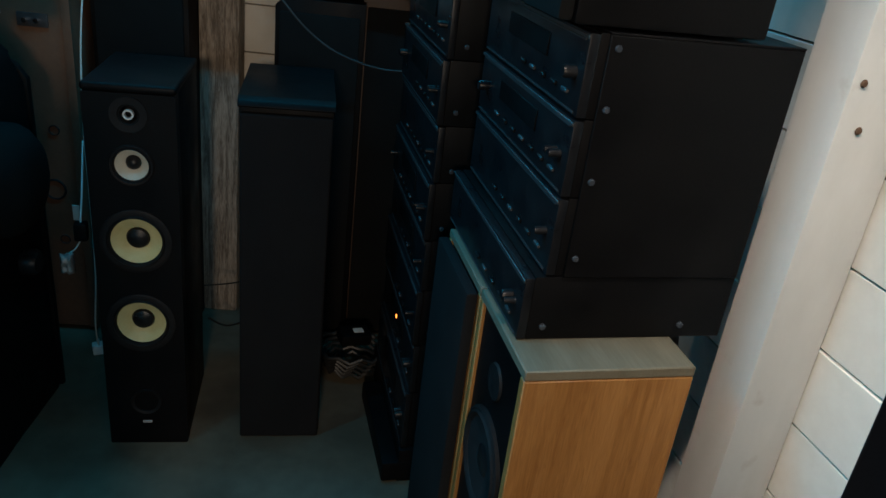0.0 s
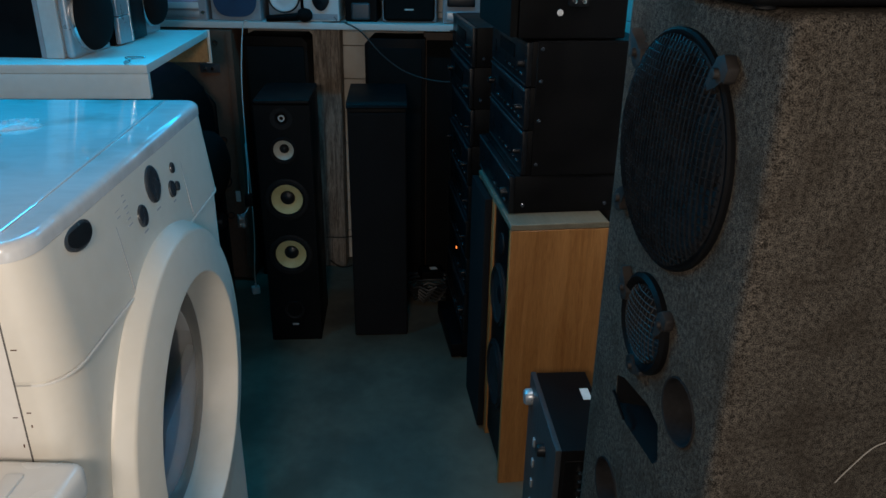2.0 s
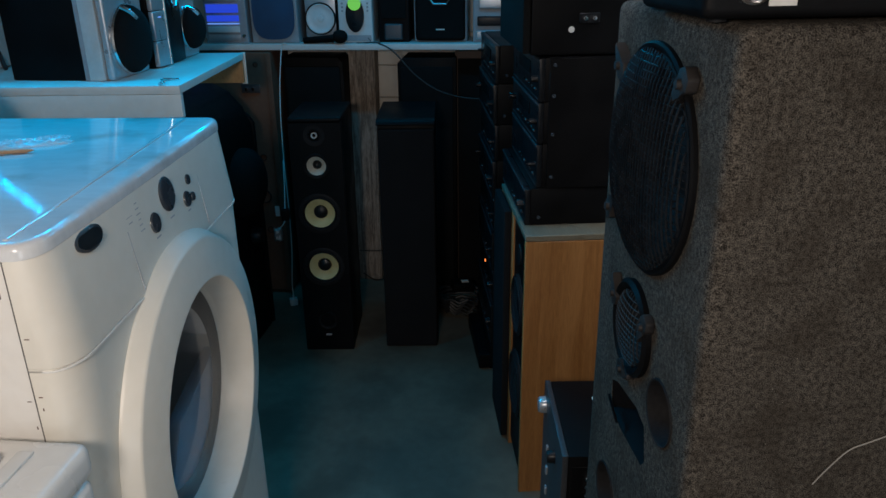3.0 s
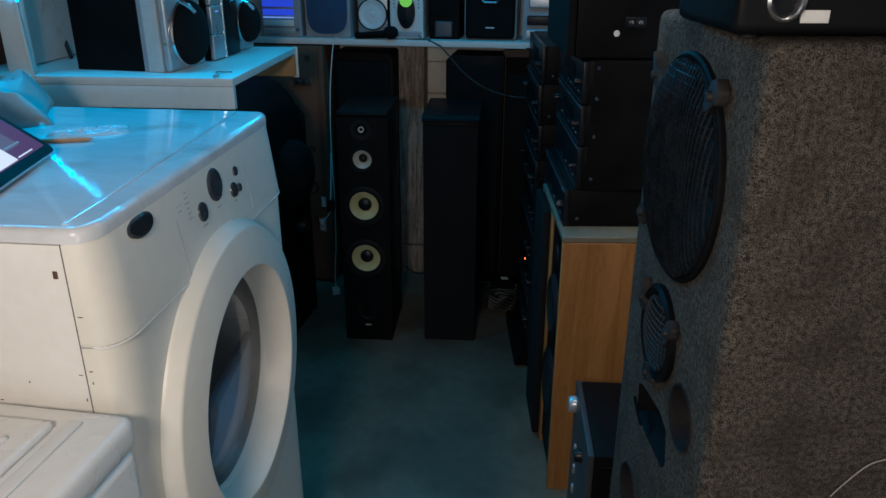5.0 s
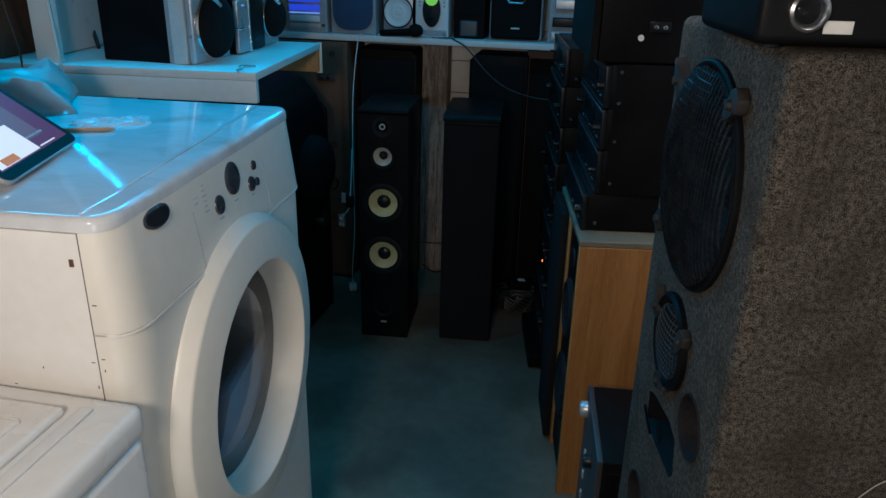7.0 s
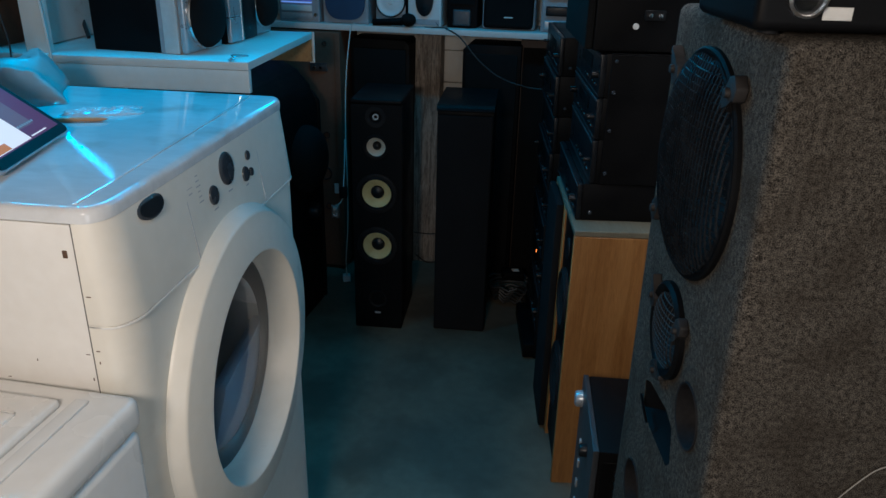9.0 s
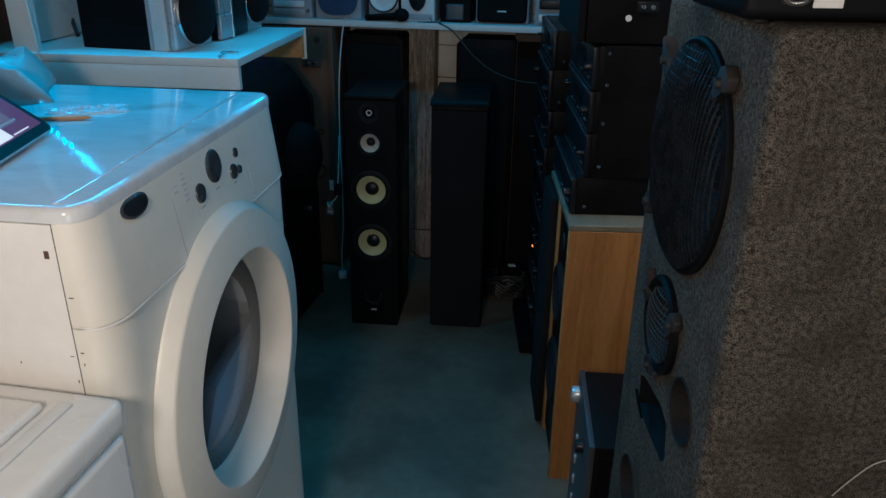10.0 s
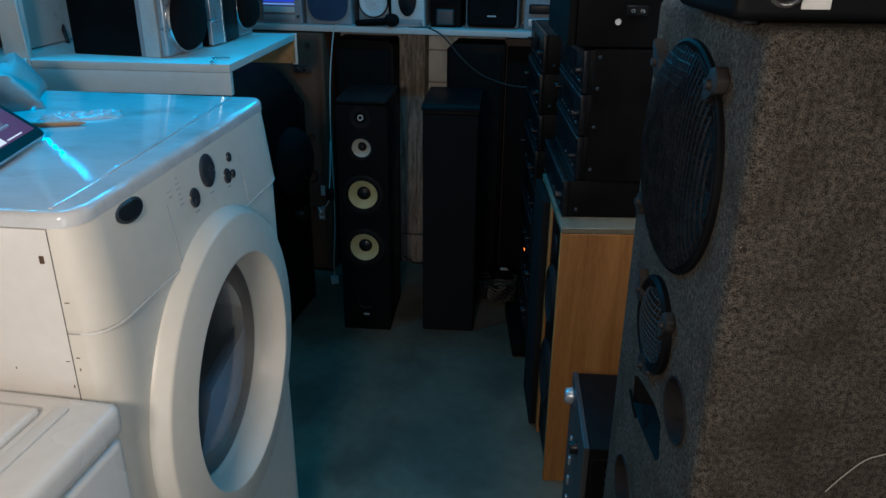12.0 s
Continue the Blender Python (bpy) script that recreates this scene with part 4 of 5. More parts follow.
t, w = shelf_box("speaker", 0.402, 0.612, 3.80, 0.28, 0.17, M_GREYPL, "black-grilled speaker with a silver six-sided emblem", "speaker", 0.012)
bm = BM()
slab(bm, (-w / 2 + 0.008, -0.016, 0.006), (w / 2 - 0.008, -0.0005, 0.272), 0.016, 3)
g = part("grille", bm, M_GRILLE, t)
bm = BM()
hexa = [(0.04 * math.cos(math.radians(a)), 0.165 + 0.028 * math.sin(math.radians(a))) for a in (0, 50, 130, 180, 230, 310)]
tube(bm, [(x, -0.019, z) for x, z in hexa], 0.004, 6, True)
part("emblem", bm, M_SILVER, g, "silver six-sided outline")
bm = BM()
box(bm, (0.034, 0.002, 0.005), (0.0, -0.0175, 0.048), 0.0008, 1)
part("name_bar", bm, M_WHITEPL, g)

t, w = shelf_box("radio_cassette", 0.635, 0.90, 3.775, 0.22, 0.15, M_GREYPL, "silver grey portable radio cassette player", "radio")
for x0, z0, x1, z1, ma, n in ((-0.12, 0.012, 0.0, 0.045, M_SILVER, "cassette_door"), (-0.115, 0.062, -0.01, 0.098, M_PLASTIC_DARK, "handle_recess"), (-0.11, 0.125, 0.02, 0.165, M_SILVER, "lamp_housing"), (-0.07, 0.172, 0.0, 0.21, M_SILVER, "tuning_panel")):
    bm = BM()
    slab(bm, (x0, -0.012, z0), (x1, -0.0005, z1), 0.006, 3)
    part(n, bm, ma, t)

# ---- oak speakers and the rack on them ----
OAK = pose(0.838, 2.522, -0.052, 0, 0, 8.6)


def oak_speaker(k, label):
    t = thing("oak_speaker", OAK @ pose(0, 0.232 * k, 0), label, "speaker", "oak pair")
    w, d, h = 0.229, 0.252, 0.797
    for name, lo, hi in (("side", (0.0, 0, 0), (d, 0.016, h - 0.0165)), ("side", (0, w - 0.016, 0), (d, w, h - 0.0165)), ("bottom", (0.012, 0.0165, 0.03), (d, w - 0.0165, 0.046)), ("back", (d - 0.012, 0.0165, 0.047), (d - 0.001, w - 0.0165, h - 0.017))):
        bm = BM()
        slab(bm, lo, hi, 0.0018, 1)
        part(name, bm, M_OAK, t)
    bm = BM()
    slab(bm, (0, 0, h - 0.016), (d, w, h), 0.002, 1)
    part("top", bm, M_OAK_TOP, t, "dusty oak veneer top, toned dark and greenish for the cyan light")
    bm = BM()
    slab(bm, (0.006, 0.0165, 0.047), (0.026, w - 0.0165, h - 0.017), 0.001, 1)
    part("baffle", bm, M_BLACKP, t)
    if k == 0:
        driver(t, "woofer", pose(0.0055, w / 2, 0.30) @ LEFT, 0.080, M_CONE, "dark woofer in a grey ring")
        driver(t, "woofer", pose(0.0055, w / 2, 0.55) @ LEFT, 0.070, M_CONE, "dark woofer in a grey ring")
        bm = BM()
        lathe(bm, [(0.03, 0), (0.028, 0.004), (0.012, 0.002), (0, 0.006)], 24, pose(0.0055, w / 2, 0.70) @ LEFT)
        part("tweeter", bm, M_RUBBER, t)
    else:
        bm = BM()
        slab(bm, (-0.022, 0.004, 0.03), (-0.001, w - 0.003, h - 0.014), 0.006, 2)
        part("grille", bm, M_GRILLE_GREY, t, "grey grille cloth")
    return t


oak_speaker(0, "oak veneer speaker without its grille, black baffle")
oak_speaker(1, "oak veneer speaker with a grey cloth grille")


def deck(m, w, d, h, label, style, group="", name="hifi_deck"):
    """A separate of width w along local y, its face at local x = 0 turned to -x."""
    t = thing(name, m, label, "stereo", group)
    bm = BM()
    slab(bm, (0.008, 0, 0.001), (d, w, h - 0.0005), 0.0015)
    part("case", bm, M_BLACKP, t)
    bm = BM()
    slab(bm, (-0.006, -0.0015, 0.002), (0.0075, w + 0.0015, h - 0.002), 0.002)
    f = part("faceplate", bm, M_PLASTIC_DARK, t)
    bm = BM()
    slab(bm, (-0.0085, -0.002, h - 0.009), (-0.0062, w + 0.002, h - 0.004), 0.0006, 1)
    part("trim_line", bm, M_FACE, f, "thin grey trim")
    rnd = random.Random(style)
    if style % 3 != 1:
        bm = BM()
        slab(bm, (-0.0085, w * 0.30, h * 0.48), (-0.0062, w * 0.72, h * 0.78), 0.001, 1)
        part("display_window", bm, M_BLACKV, f)
    for k in range(rnd.randint(4, 7)):
        bm = BM()
        y = w * (0.10 + 0.72 * k / 7)
        box(bm, (0.005, 0.02, 0.006), (-0.0085, y, h * 0.25), 0.0015, 1)
        part("button", bm, M_PLASTIC_DARK if k % 3 else M_FACE, f)
    for zz in (0.06, 0.9):
        bm = BM()
        slab(bm, (-0.0075, w * 0.02, h * zz - 0.0012), (-0.0062, w * 0.98, h * zz + 0.0012))
        part("trim_line", bm, M_FACE, f, "thin grey trim line")
    for k in range(rnd.randint(1, 3)):
        bm = BM()
        r = rnd.choice((0.005, 0.006, 0.009))
        lathe(bm, [(r, 0), (r * 0.95, 0.014), (r * 0.8, 0.017), (0, 0.017)], 18, pose(-0.0062, w * (0.06 + 0.035 * k) if k < 2 else w * 0.9, h * 0.5) @ LEFT)
        part("knob", bm, M_PLASTIC_DARK, f)
    for x in (0.03, d - 0.07):
        bm = BM()
        lathe(bm, [(0.0052, 0), (0.005, 0.003), (0.0035, 0.0045), (0, 0.0045)], 12, pose(x, 0.0, h * 0.22) @ FRONT)
        part("case_screw", bm, M_KNOB, t)
    for x in (0.04, d - 0.05):
        for y in (0.04, w - 0.04):
            bm = BM()
            lathe(bm, [(0, 0), (0.014, 0), (0.014, 0.004), (0, 0.0045)], 12, pose(x, y, 0))
            part("foot", bm, M_RUBBER, t)
    return t


ST = OAK @ pose(0.030, 0.078, 0.797)
deck(ST @ pose(-0.015, 0.0, 0.0), 0.43, 0.315, 0.10, "wide black amplifier at the bottom of the stack", 4, "near stack")
z = 0.10
for k, (h, label) in enumerate(((0.115, "black cassette deck with silver trim"), (0.105, "black graphic equaliser with silver trim"), (0.107, "black tuner with silver trim"))):
    deck(ST @ pose(0.012, 0.002, z), 0.43, 0.283, h, label, 7 + 3 * k + k, "near stack")
    z += h
t = thing("rack_case", ST @ pose(0.03, 0, 0.1005), "black open rack case around three hi-fi separates", "rack", "near stack")
for y0, y1 in ((-0.0045, -0.0005), (0.4345, 0.4385)):
    bm = BM()
    slab(bm, (0, y0, 0.001), (0.268, y1, z - 0.1015), 0.0012, 1)
    sp = part("side_panel", bm, M_BLACKP, t)
    if y0 < 0:
        for zz in (0.03, 0.14, 0.235, 0.31):
            bm = BM()
            lathe(bm, [(0.005, 0), (0.0048, 0.002), (0.0035, 0.0035), (0, 0.0035)], 12, pose(0.012, y0, zz) @ FRONT)
            part("screw", bm, M_KNOB, sp)
bm = BM()
slab(bm, (0, -0.0045, z - 0.1013), (0.268, 0.4385, z - 0.0985), 0.0006, 1)
part("top_panel", bm, M_BLACKP, t)
z += 0.003
# black loudspeaker lying on the stack
t = thing("centre_speaker", ST @ pose(-0.03, 0.0, z), "black box speaker lying on the hi-fi stack", "speaker")
bm = BM()
slab(bm, (0.012, 0, 0.003), (0.27, 0.42, 0.26), 0.006, 2)
part("cabinet", bm, M_BLACKV, t)
bm = BM()
slab(bm, (-0.008, 0.004, 0.006), (0.0115, 0.416, 0.256), 0.006, 2)
part("grille", bm, M_GRILLE, t)
bm = BM()
lathe(bm, [(0.0075, 0), (0.007, 0.0015), (0, 0.0015)], 18, pose(0.108, -0.0002, 0.062) @ FRONT)
part("white_dot", bm, M_WHITEPL, t, "round white sticker")
bm = BM()
box(bm, (0.05, 0.004, 0.024), (0.15, -0.002, 0.088), 0.002, 1)
tp = part("terminal_cup", bm, M_PLASTIC_DARK, t)
for x in (0.138, 0.16):
    bm = BM()
    lathe(bm, [(0.005, 0), (0.005, 0.010), (0, 0.011)], 12, pose(x, -0.004, 0.088) @ FRONT)
    part("terminal", bm, M_CHROME, tp)

# far rack: a taller column of separates on a dark stand
FR = OAK @ pose(-0.012, 0.62, 0.04)
t = thing("hifi_stand", FR, "low black wooden stand under the far stack", "stand")
bm = BM()
slab(bm, (0, 0, 0), (0.36, 0.46, 0.10), 0.004)
part("plinth", bm, M_BLACKV, t)
z = 0.1005
for k, h in enumerate((0.16, 0.13, 0.14, 0.12, 0.13, 0.12, 0.13, 0.12)):
    far = deck(FR @ pose(0.01 + 0.006 * (k % 2), 0.012, z), 0.43, 0.33, h, ("black hi-fi separate with silver knobs", "black tuner with a glass dial", "black cassette deck with piano keys")[k % 3], 20 + k, "far stack")
    if k == 1:
        bm = BM()
        lathe(bm, [(0.006, 0), (0.005, 0.004), (0, 0.005)], 12, pose(-0.0062, 0.215, 0.08) @ LEFT)
        part("pilot_lamp", bm, M_ORANGE, far, "orange pilot lamp")
    z += h

# receiver standing on its end in front of the oak speakers
RC = pose(0.923, 2.072, -0.05, 0, 0, 5)
t = thing("receiver", RC, "grey-faced stereo receiver standing on its end", "stereo")
bm = BM()
slab(bm, (0.010, 0, 0), (0.13, 0.30, 0.47), 0.003)
part("case", bm, M_BLACKP, t)
bm = BM()
slab(bm, (-0.004, -0.002, 0.0), (0.0095, 0.302, 0.472), 0.003)
f = part("faceplate", bm, M_FACE, t, "brushed grey faceplate")
for y, z, r in ((0.272, 0.42, 0.021), (0.10, 0.395, 0.016), (0.09, 0.20, 0.012)):
    bm = BM()
    lathe(bm, [(r, 0), (r * 0.96, 0.014), (r * 0.8, 0.018), (0, 0.018)], 24, pose(-0.004, y, z) @ LEFT)
    part("knob", bm, M_SILVER if r > 0.02 else M_PLASTIC_DARK, f)
for k in range(4):
    bm = BM()
    box(bm, (0.005, 0.012, 0.022), (-0.006, 0.20, 0.34 - 0.06 * k), 0.001, 1)
    part("button", bm, M_SILVER, f)
bm = BM()
slab(bm, (0.016, -0.003, 0.10), (0.124, -0.0005, 0.445), 0.001, 1)
r = part("rear_panel", bm, M_BLACKV, t)
for k in range(7):
    for j in range(2):
        bm = BM()
        lathe(bm, [(0.0055, 0), (0.0055, 0.008), (0.003, 0.008), (0.003, 0.001), (0, 0.001)], 12, pose(0.05 + 0.03 * j, -0.003, 0.42 - 0.022 * k) @ FRONT)
        part("socket", bm, M_CHROME, r)
bm = BM()
slab(bm, (0.098, 0.180, 0.4705), (0.118, 0.225, 0.4715))
part("label_sticker", bm, M_STICKER, t)

# ---- carpeted loudspeaker cabinet ----
PA = pose(1.036, 1.572, -0.05, 0, 0, 9.6)


def pa_cabinet():
    t = thing("pa_speaker", PA, "tall grey carpet-covered stage speaker with clamped grilles", "speaker")
    W, D, H = 0.445, 0.37, 1.392
    horn = [(0.145, 0.735), (0.16, 0.790), (0.20, 0.798), (0.30, 0.785), (0.325, 0.772), (0.318, 0.722), (0.27, 0.712), (0.16, 0.718)]
    ports = ((0.108, 0.850, 0.047), (0.315, 0.545, 0.05), (0.11, 0.50, 0.05))
    rounds = [(0.232, 1.188, 0.150), (0.240, 0.918, 0.062)] + list(ports)
    bm = BM()
    slab(bm, (0, 0, 0), (D, W, H), 0.020, 4)
    front = max((f for f in bm.faces if all(v.co.x < 1e-4 for v in f.verts)), key=lambda f: f.calc_area())
    edges = list(front.edges)
    bm.faces.remove(front)
    for loop in [horn] + [[(y + r * math.cos(2 * math.pi * k / 36), z + r * math.sin(2 * math.pi * k / 36)) for k in range(36)] for y, z, r in rounds]:
        a = [bm.verts.new((0, y, z)) for y, z in loop]
        c = [bm.verts.new((0.02, y, z)) for y, z in loop]
        for k in range(len(a)):
            j = (k + 1) % len(a)
            edges.append(bm.edges.new((a[k], a[j])))
            bm.faces.new((a[k], c[k], c[j], a[j]))
    bmesh.ops.triangle_fill(bm, use_beauty=True, use_dissolve=False, edges=edges)
    part("cabinet", bm, M_CARPET, t)
    # woofer
    C = pose(0.0, 0.232, 1.188) @ LEFT
    bm = BM()
    lathe(bm, [(0.164, 0.0), (0.164, 0.006), (0.161, 0.009), (0.157, 0.009), (0.153, 0.006), (0.149, -0.004)], 56, C)
    wf = part("woofer", bm, M_BLACKP, t)
    bm = BM()
    lathe(bm, [(0.1495, -0.006), (0.143, 0.0), (0.134, 0.002), (0.126, -0.006), (0.09, -0.030), (0.052, -0.052), (0.05, -0.046), (0.03, -0.038), (0.0, -0.035)], 40, C)
    part("cone", bm, M_CONE, wf)
    bm = BM()
    def dome(a, b):
        r2 = min(1.0, (a * a + b * b) / (0.156 ** 2))
        return C @ Vector((a, b, 0.007 + 0.024 * (1 - r2 * 0.98) ** 0.45))
    n = 30
    for k in range(n):
        a = 0.152 * (2 * (k + 0.5) / n - 1)
        half = math.sqrt(0.155 ** 2 - a * a)
        for flip in (0, 1):
            pts = [dome(*((a, half * (2 * j / 10 - 1)) if flip else (half * (2 * j / 10 - 1), a))) for j in range(11)]
            tube(bm, pts, 0.0011 if flip else 0.0017, 5)
    part("wire_grille", bm, M_STEELDARK, wf, "black wire mesh")
    def clamp(y, z, ang, s=1.15):
        bm = BM()
        m = pose(-0.001, y, z) @ LEFT @ pose(0, 0, 0, 0, 0, ang)
        prism(bm, [(-0.016 * s, -0.006 * s), (-0.009 * s, -0.020 * s), (0.009 * s, -0.020 * s), (0.016 * s, -0.006 * s), (0.007 * s, 0.010 * s), (0.0045 * s, 0.034 * s), (-0.0045 * s, 0.034 * s), (-0.007 * s, 0.010 * s)], 0.0, 0.014 * s, m, 0.003 * s)
        c = part("grille_clamp", bm, M_BRACKET, t, "dusty black bracket")
        bm = BM()
        lathe(bm, [(0.006 * s, 0.014 * s), (0.0055 * s, 0.019 * s), (0, 0.020 * s)], 10, m)
        part("bolt", bm, M_BRACKET, c)
    for ang in (47, 139, 220):
        a = radians(ang)
        clamp(0.232 - 0.173 * math.cos(a), 1.188 + 0.173 * math.sin(a), 90 - ang)
    # midrange
    C2 = pose(0.0, 0.240, 0.918) @ LEFT
    bm = BM()
    lathe(bm, [(0.078, 0), (0.078, 0.008), (0.072, 0.013), (0.064, 0.008), (0.06, 0.001)], 40, C2)
    md = part("midrange", bm, M_BLACKP, t)
    bm = BM()
    lathe(bm, [(0.0615, -0.003), (0.056, 0.002), (0.05, -0.004), (0.022, -0.024), (0.012, -0.018), (0.0, -0.016)], 32, C2)
    part("cone", bm, M_CONE, md)
    bm = BM()
    for k in range(13):
        a = 0.058 * (2 * (k + 0.5) / 13 - 1)
        half = math.sqrt(0.060 ** 2 - a * a)
        for flip in (0, 1):
            line = [(a, half * (2 * j / 8 - 1)) if flip else (half * (2 * j / 8 - 1), a) for j in range(9)]
            tube(bm, [C2 @ Vector((u, v, 0.006 + 0.014 * (1 - 0.98 * min(1.0, (u * u + v * v) / 0.0036)) ** 0.5)) for u, v in line], 0.0010, 4)
    part("wire_grille", bm, M_BRACKET, md, "black wire mesh")
    for ang in (28, 160, 264):
        a = radians(ang)
        clamp(0.240 - 0.078 * math.cos(a), 0.918 + 0.078 * math.sin(a), 90 - ang, 1.0)
    # slanting horn mouth and ports
    bm = BM()
    mouth = [bm.verts.new((0.001, y, z)) for y, z in horn]
    cy, cz = 0.235, 0.752
    mid = [bm.verts.new((0.05, cy + (y - cy) * 0.55, cz + (z - cz) * 0.6)) for y, z in horn]
    deep = [bm.verts.new((0.12, cy + (y - cy) * 0.25, cz + (z - cz) * 0.4)) for y, z in horn]
    for a, c in ((mouth, mid), (mid, deep)):
        for k in range(len(a)):
            j = (k + 1) % len(a)
            bm.faces.new((a[k], a[j], c[j], c[k]))
    bm.faces.new(deep)
    hn = part("horn", bm, M_BLACKP, t, "glossy black slanted horn mouth")
    bm = BM()
    tube(bm, bend([(-0.007, 0.315, 0.748), (-0.010, 0.285, 0.744), (-0.008, 0.26, 0.728)]), 0.0025, 6)
    part("horn_lip", bm, M_BLACKP, hn)
    for y, z, r in ports:
        bm = BM()
        lathe(bm, [(r * 1.05, 0), (r * 1.04, 0.003), (r * 0.99, 0.002), (r * 0.97, -0.01), (r * 0.97, -0.12), (0, -0.12)], 36, pose(0, y, z) @ LEFT)
        part("port", bm, M_CONE, t, "round black port")
    bm = BM()
    tube(bm, bend([(0.175, -0.002, 0.80), (0.19, -0.004, 0.825), (0.215, -0.003, 0.852), (0.24, -0.004, 0.864), (0.30, -0.003, 0.885)]), 0.0010, 5)
    part("loose_thread", bm, M_THREAD, t, "loose pale thread")
    return t


pa_cabinet()

# black case on the far side of the carpeted cabinet
t = thing("speaker_case", PA @ pose(0.311, 0.47, 0), "narrow black case standing beside the carpeted speaker", "case")
bm = BM()
slab(bm, (0, 0, 0), (0.11, 0.297, 0.985), 0.010, 3)
part("shell", bm, M_BLACKV, t)
for z in (0.03, 0.962):
    bm = BM()
    box(bm, (0.03, 0.030, 0.05), (0.0125, 0.2845, z), 0.008, 2)
    part("corner_guard", bm, M_RUBBER, t)

# things on the carpeted cabinet
t = thing("projector", PA @ pose(-0.085, 0.028, 1.392), "black box device with a glass lens and white sticker", "projector")
bm = BM()
slab(bm, (0.052, 0, 0.004), (0.40, 0.21, 0.105), 0.012, 3)
part("case", bm, M_BLACKP, t)
bm = BM()
lathe(bm, [(0.021, 0), (0.021, 0.010), (0.018, 0.012), (0.0155, 0.009), (0.013, 0.002)], 32, pose(0.101, 0.0, 0.040) @ FRONT)
ln = part("lens_ring", bm, M_CHROME, t)
bm = BM()
lathe(bm, [(0.014, 0.003), (0.010, 0.006), (0, 0.008)], 28, pose(0.101, 0.0, 0.040) @ FRONT)
part("lens", bm, M_GLASS, ln, "glass lens")
bm = BM()
box(bm, (0.031, 0.0016, 0.0135), (0.137, -0.001, 0.024), 0.0005, 1)
part("sticker", bm, M_STICKER, t, "white paper sticker")
for k in range(4):
    bm = BM()
    lathe(bm, [(0.012, 0), (0.011, 0.004), (0, 0.004)], 12, pose((0.08, 0.31)[k % 2], (0.03, 0.21)[k // 2], 0.0))
    part("foot", bm, M_RUBBER, t)
bm = BM()
slab(bm, (0, 0, 0), (0.05, 0.10, 0.11), 0.002)
solo("blue_box", bm, M_BLUECARD, "small glossy blue carton on the carpeted cabinet", "box", PA @ pose(0.012, 0.262, 1.392))

# ---- cables ----
bm = BM()
tube(bm, bend([(0.27, 3.72, 1.08), (0.33, 3.71, 1.05), (0.42, 3.69, 0.96), (0.52, 3.68, 0.90), (0.66, 3.70, 0.87), (0.80, 3.74, 0.90)]), 0.0032, 6)
solo("speaker_cable", bm, M_WIRE, "black cable drooping from the shelf", "cable")
bm = BM()
tube(bm, bend([(-0.10, 3.735, 1.079), (-0.118, 3.725, 1.06), (-0.122, 3.66, 0.88), (-0.108, 3.59, 0.66), (-0.098, 3.565, 0.46), (-0.099, 3.558, 0.274), (-0.112, 3.56, 0.12), (-0.118, 3.585, 0.035)]), 0.0022, 6)
solo("white_cable", bm, M_WIREW, "white cable hanging beside the speaker", "cable")
bm = BM()
tube(bm, bend([(0.21, 3.5, 0.20), (0.25, 3.55, 0.15), (0.30, 3.62, 0.14), (0.36, 3.66, 0.18), (0.42, 3.7, 0.16)]), 0.003, 6)
tube(bm, bend([(0.2, 3.5, 0.30), (0.26, 3.6, 0.26), (0.33, 3.68, 0.25), (0.40, 3.7, 0.30)]), 0.002, 6)
solo("speaker_lead", bm, M_WIRE, "thin black leads between the tower speakers", "cable")
bm = BM()
for k in range(5):
    a0 = k * 0.7
    tube(bm, [(0.60 + (0.075 + 0.008 * k) * math.cos(a0 + 2 * math.pi * j / 20), 3.60 + (0.06 + 0.006 * k) * math.sin(a0 + 2 * math.pi * j / 20), 0.012 + 0.016 * k + 0.01 * math.sin(3 * j)) for j in range(20)], 0.006, 6, True)
solo("cable_coil", bm, M_WIRE, "tangled coil of black cable on the floor", "cable")
t = thing("power_adapter", pose(0.60, 3.60, 0.095, 4, 5, 20), "black power adapter lying on coiled cable", "adapter")
bm = BM()
box(bm, (0.09, 0.06, 0.035), (0, 0, 0.018), 0.006)
part("body", bm, M_BLACKP, t)
bm = BM()
box(bm, (0.03, 0.022, 0.0012), (0.01, 0, 0.0362), 0.0003, 1)
part("sticker", bm, M_STICKER, t)
bm = BM()
box(bm, (0.10, 0.34, 0.055), (0.0, 0.0, 0.0275), 0.006)
solo("floor_board", bm, M_BLACKV, "dark board lying on the floor beside the rack", "board", pose(0.715, 3.30, -0.001, 0, 0, 10))
bm = BM()
tube(bm, bend([(1.135, 2.86, 0.95), (1.165, 2.87, 0.93), (1.155, 2.87, 0.80), (1.12, 2.86, 0.72)]), 0.006, 6)
solo("power_lead", bm, M_WIRER, "red lead behind the hi-fi stack", "cable")
bm = BM()
tube(bm, bend([(1.10, 2.80, 0.78), (1.15, 2.82, 0.60), (1.155, 2.82, 0.40), (1.12, 2.83, 0.25), (1.11, 2.86, 0.10), (1.10, 2.9, -0.02)]), 0.034, 10)
solo("cable_loom", bm, M_WIRE, "thick black loom of leads behind the oak speakers", "cable")
bm = BM()
tube(bm, bend([(0.995, 2.10, 0.34), (0.985, 2.06, 0.30), (0.99, 2.05, 0.24), (1.01, 2.04, 0.16), (1.03, 2.05, 0.05), (1.02, 2.0, -0.045)]), 0.0022, 6)
solo("thin_lead", bm, M_WIREW, "thin pale lead beside the receiver", "cable")
bm = BM()
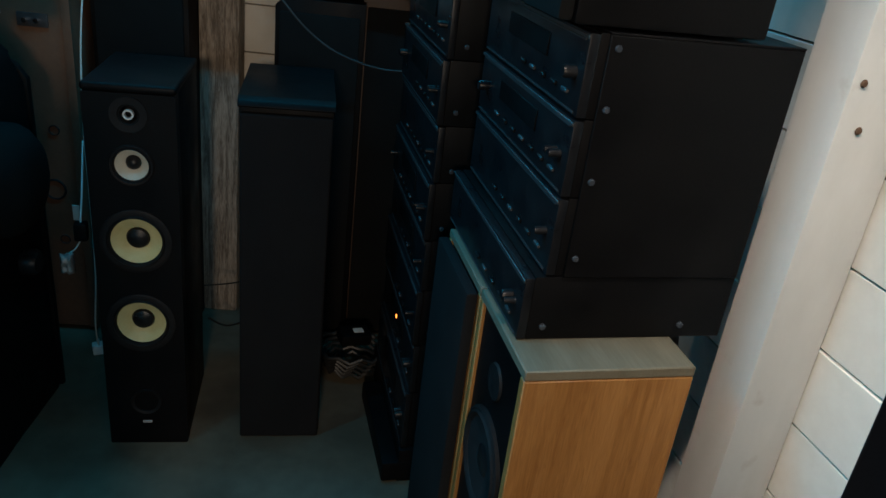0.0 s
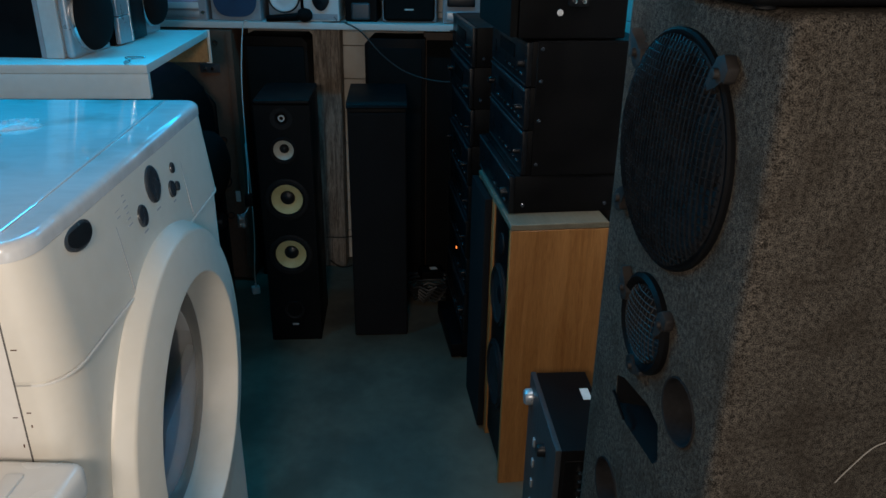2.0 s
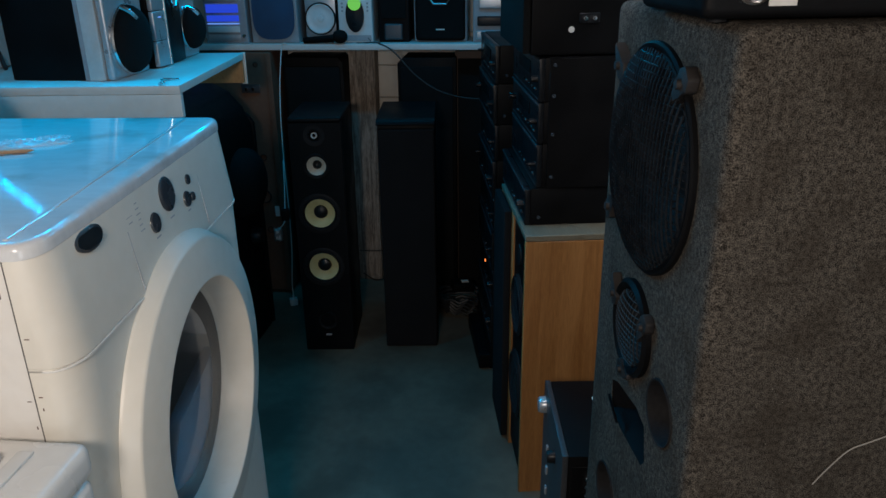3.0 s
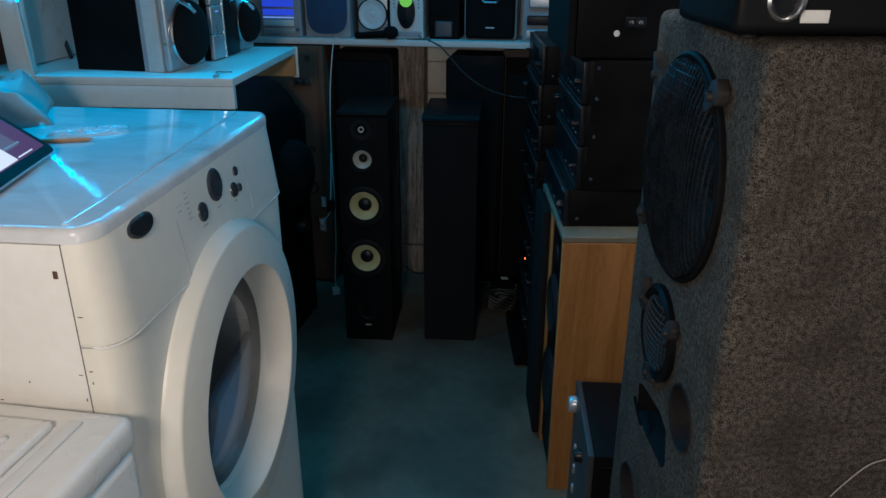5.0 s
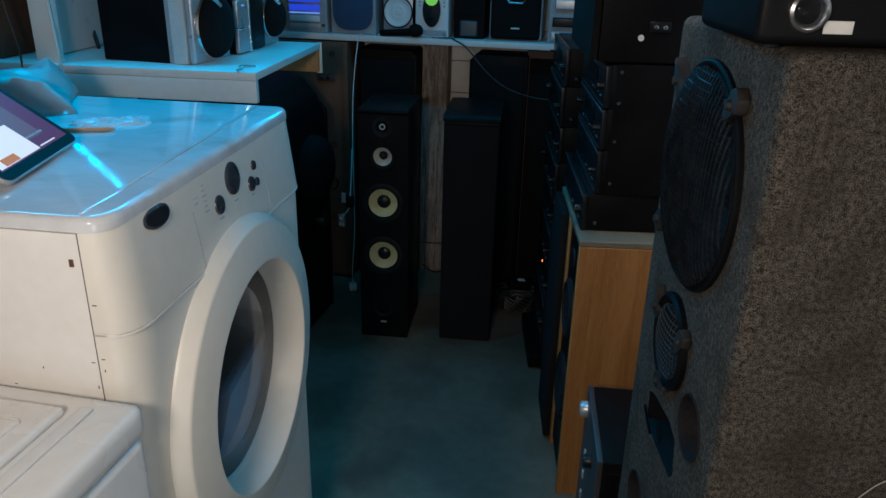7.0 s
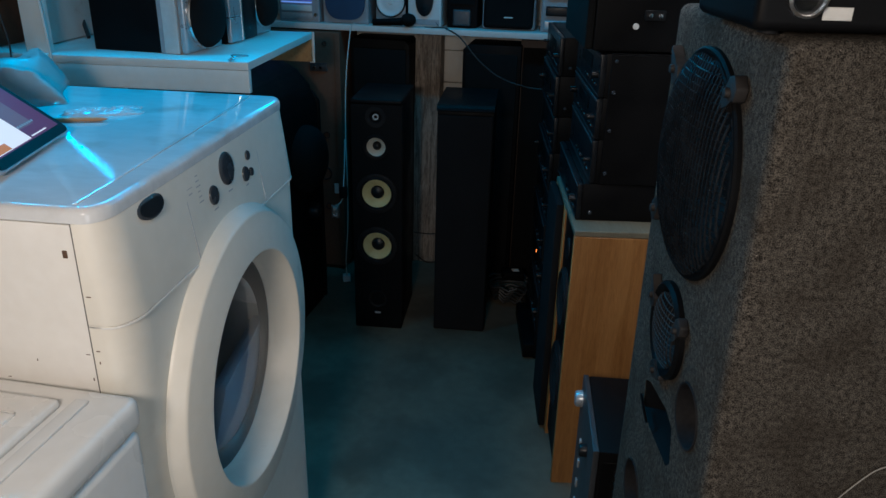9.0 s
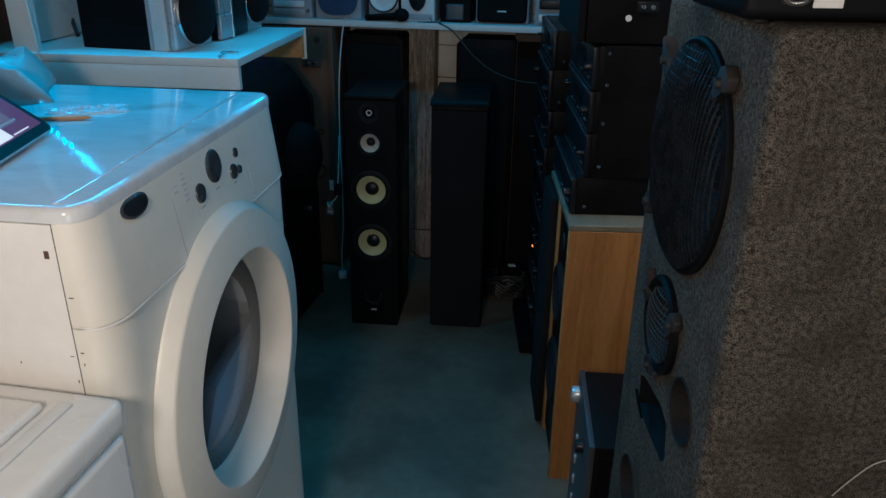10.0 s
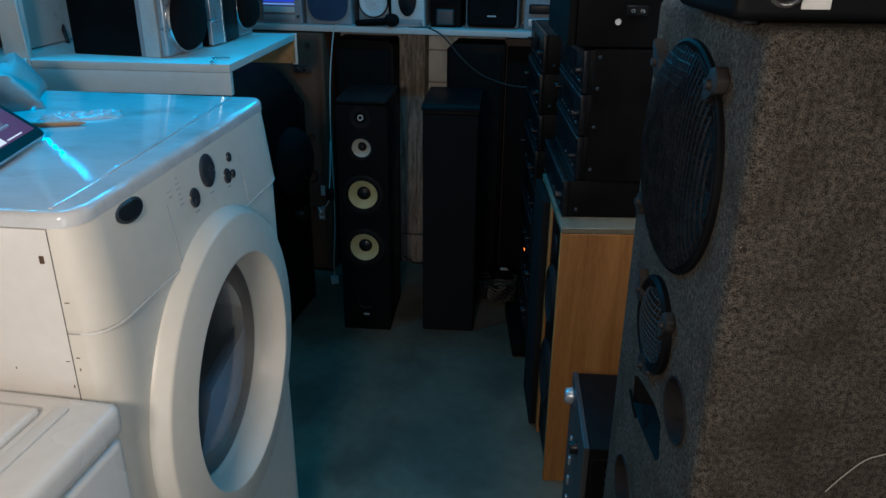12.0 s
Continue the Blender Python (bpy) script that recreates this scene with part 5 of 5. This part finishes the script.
tube(bm, bend([(-0.80, 2.9, 1.5), (-0.72, 2.86, 1.32), (-0.66, 2.8, 1.2), (-0.60, 2.74, 1.126)]), 0.006, 6)
tube(bm, bend([(-0.45, 2.95, 1.6), (-0.43, 2.93, 1.3), (-0.36, 2.9, 1.128)]), 0.006, 6)
solo("wall_cables", bm, M_WIRE, "black cables hanging behind the desk speakers", "cable")

t = thing("wall_plug", pose(-0.056, 3.385, 0.487, 0, 0, 10), "black plug hanging on the white cable", "plug")
bm = BM()
box(bm, (0.03, 0.03, 0.045), (0, 0, 0), 0.006, 2)
part("body", bm, M_BLACKP, t)
bm = BM()
tube(bm, bend([(0.0, 0.0, 0.02), (-0.004, 0.07, 0.08), (-0.016, 0.19, 0.16)]), 0.0022, 6)
part("lead", bm, M_WIREW, t)
crumple("foil_tag", pose(-0.074, 3.335, 0.425, 90, 0, 12), 0.032, 0.055, 0.014, 12, 16, M_FOIL, "crumpled pale foil tag hanging by the speaker", "tag", 1.9, 0.5)
bm = BM()
tube(bm, bend([(-0.056, 3.385, 0.47), (-0.064, 3.36, 0.45), (-0.074, 3.332, 0.45)]), 0.002, 5)
solo("tag_string", bm, M_WIREW, "thin pale string holding the foil tag", "string")
bm = BM()
box(bm, (0.032, 0.03, 0.03), (0, 0, 0.015), 0.004, 2)
lathe(bm, [(0.004, 0.03), (0.004, 0.045), (0, 0.046)], 10)
solo("white_adapter", bm, M_WHITEPL, "small white adapter on the concrete floor", "adapter", pose(-0.125, 3.60, 0.0, 0, 0, 25))

# dark box, cables and clamp at the end of the desk
t = thing("wooden_box", pose(-0.90, 2.47, 1.1225, 0, 0, 5), "dark brown wooden box on the desk end", "box")
bm = BM()
slab(bm, (0, 0, 0), (0.19, 0.3, 0.36), 0.004)
part("carcass", bm, M_BROWN, t)
for k in range(3):
    bm = BM()
    box(bm, (0.012, 0.004, 0.05), (0.176, -0.002, 0.05 + 0.10 * k), 0.002, 1)
    part("hinge", bm, M_SILVER, t)
bm = BM()
tube(bm, bend([(-0.66, 2.46, 1.5), (-0.655, 2.45, 1.35), (-0.645, 2.455, 1.24), (-0.625, 2.45, 1.15), (-0.62, 2.44, 1.08)]), 0.0025, 6)
solo("red_black_lead", bm, M_WIRE, "dark lead running down the desk end", "cable")
bm = BM()
tube(bm, bend([(-0.525, 2.452, 1.55), (-0.522, 2.45, 1.35), (-0.515, 2.45, 1.20), (-0.505, 2.445, 1.08)]), 0.0035, 6)
solo("grey_lead", bm, M_WIREW, "pale lead running down the upright board", "cable")
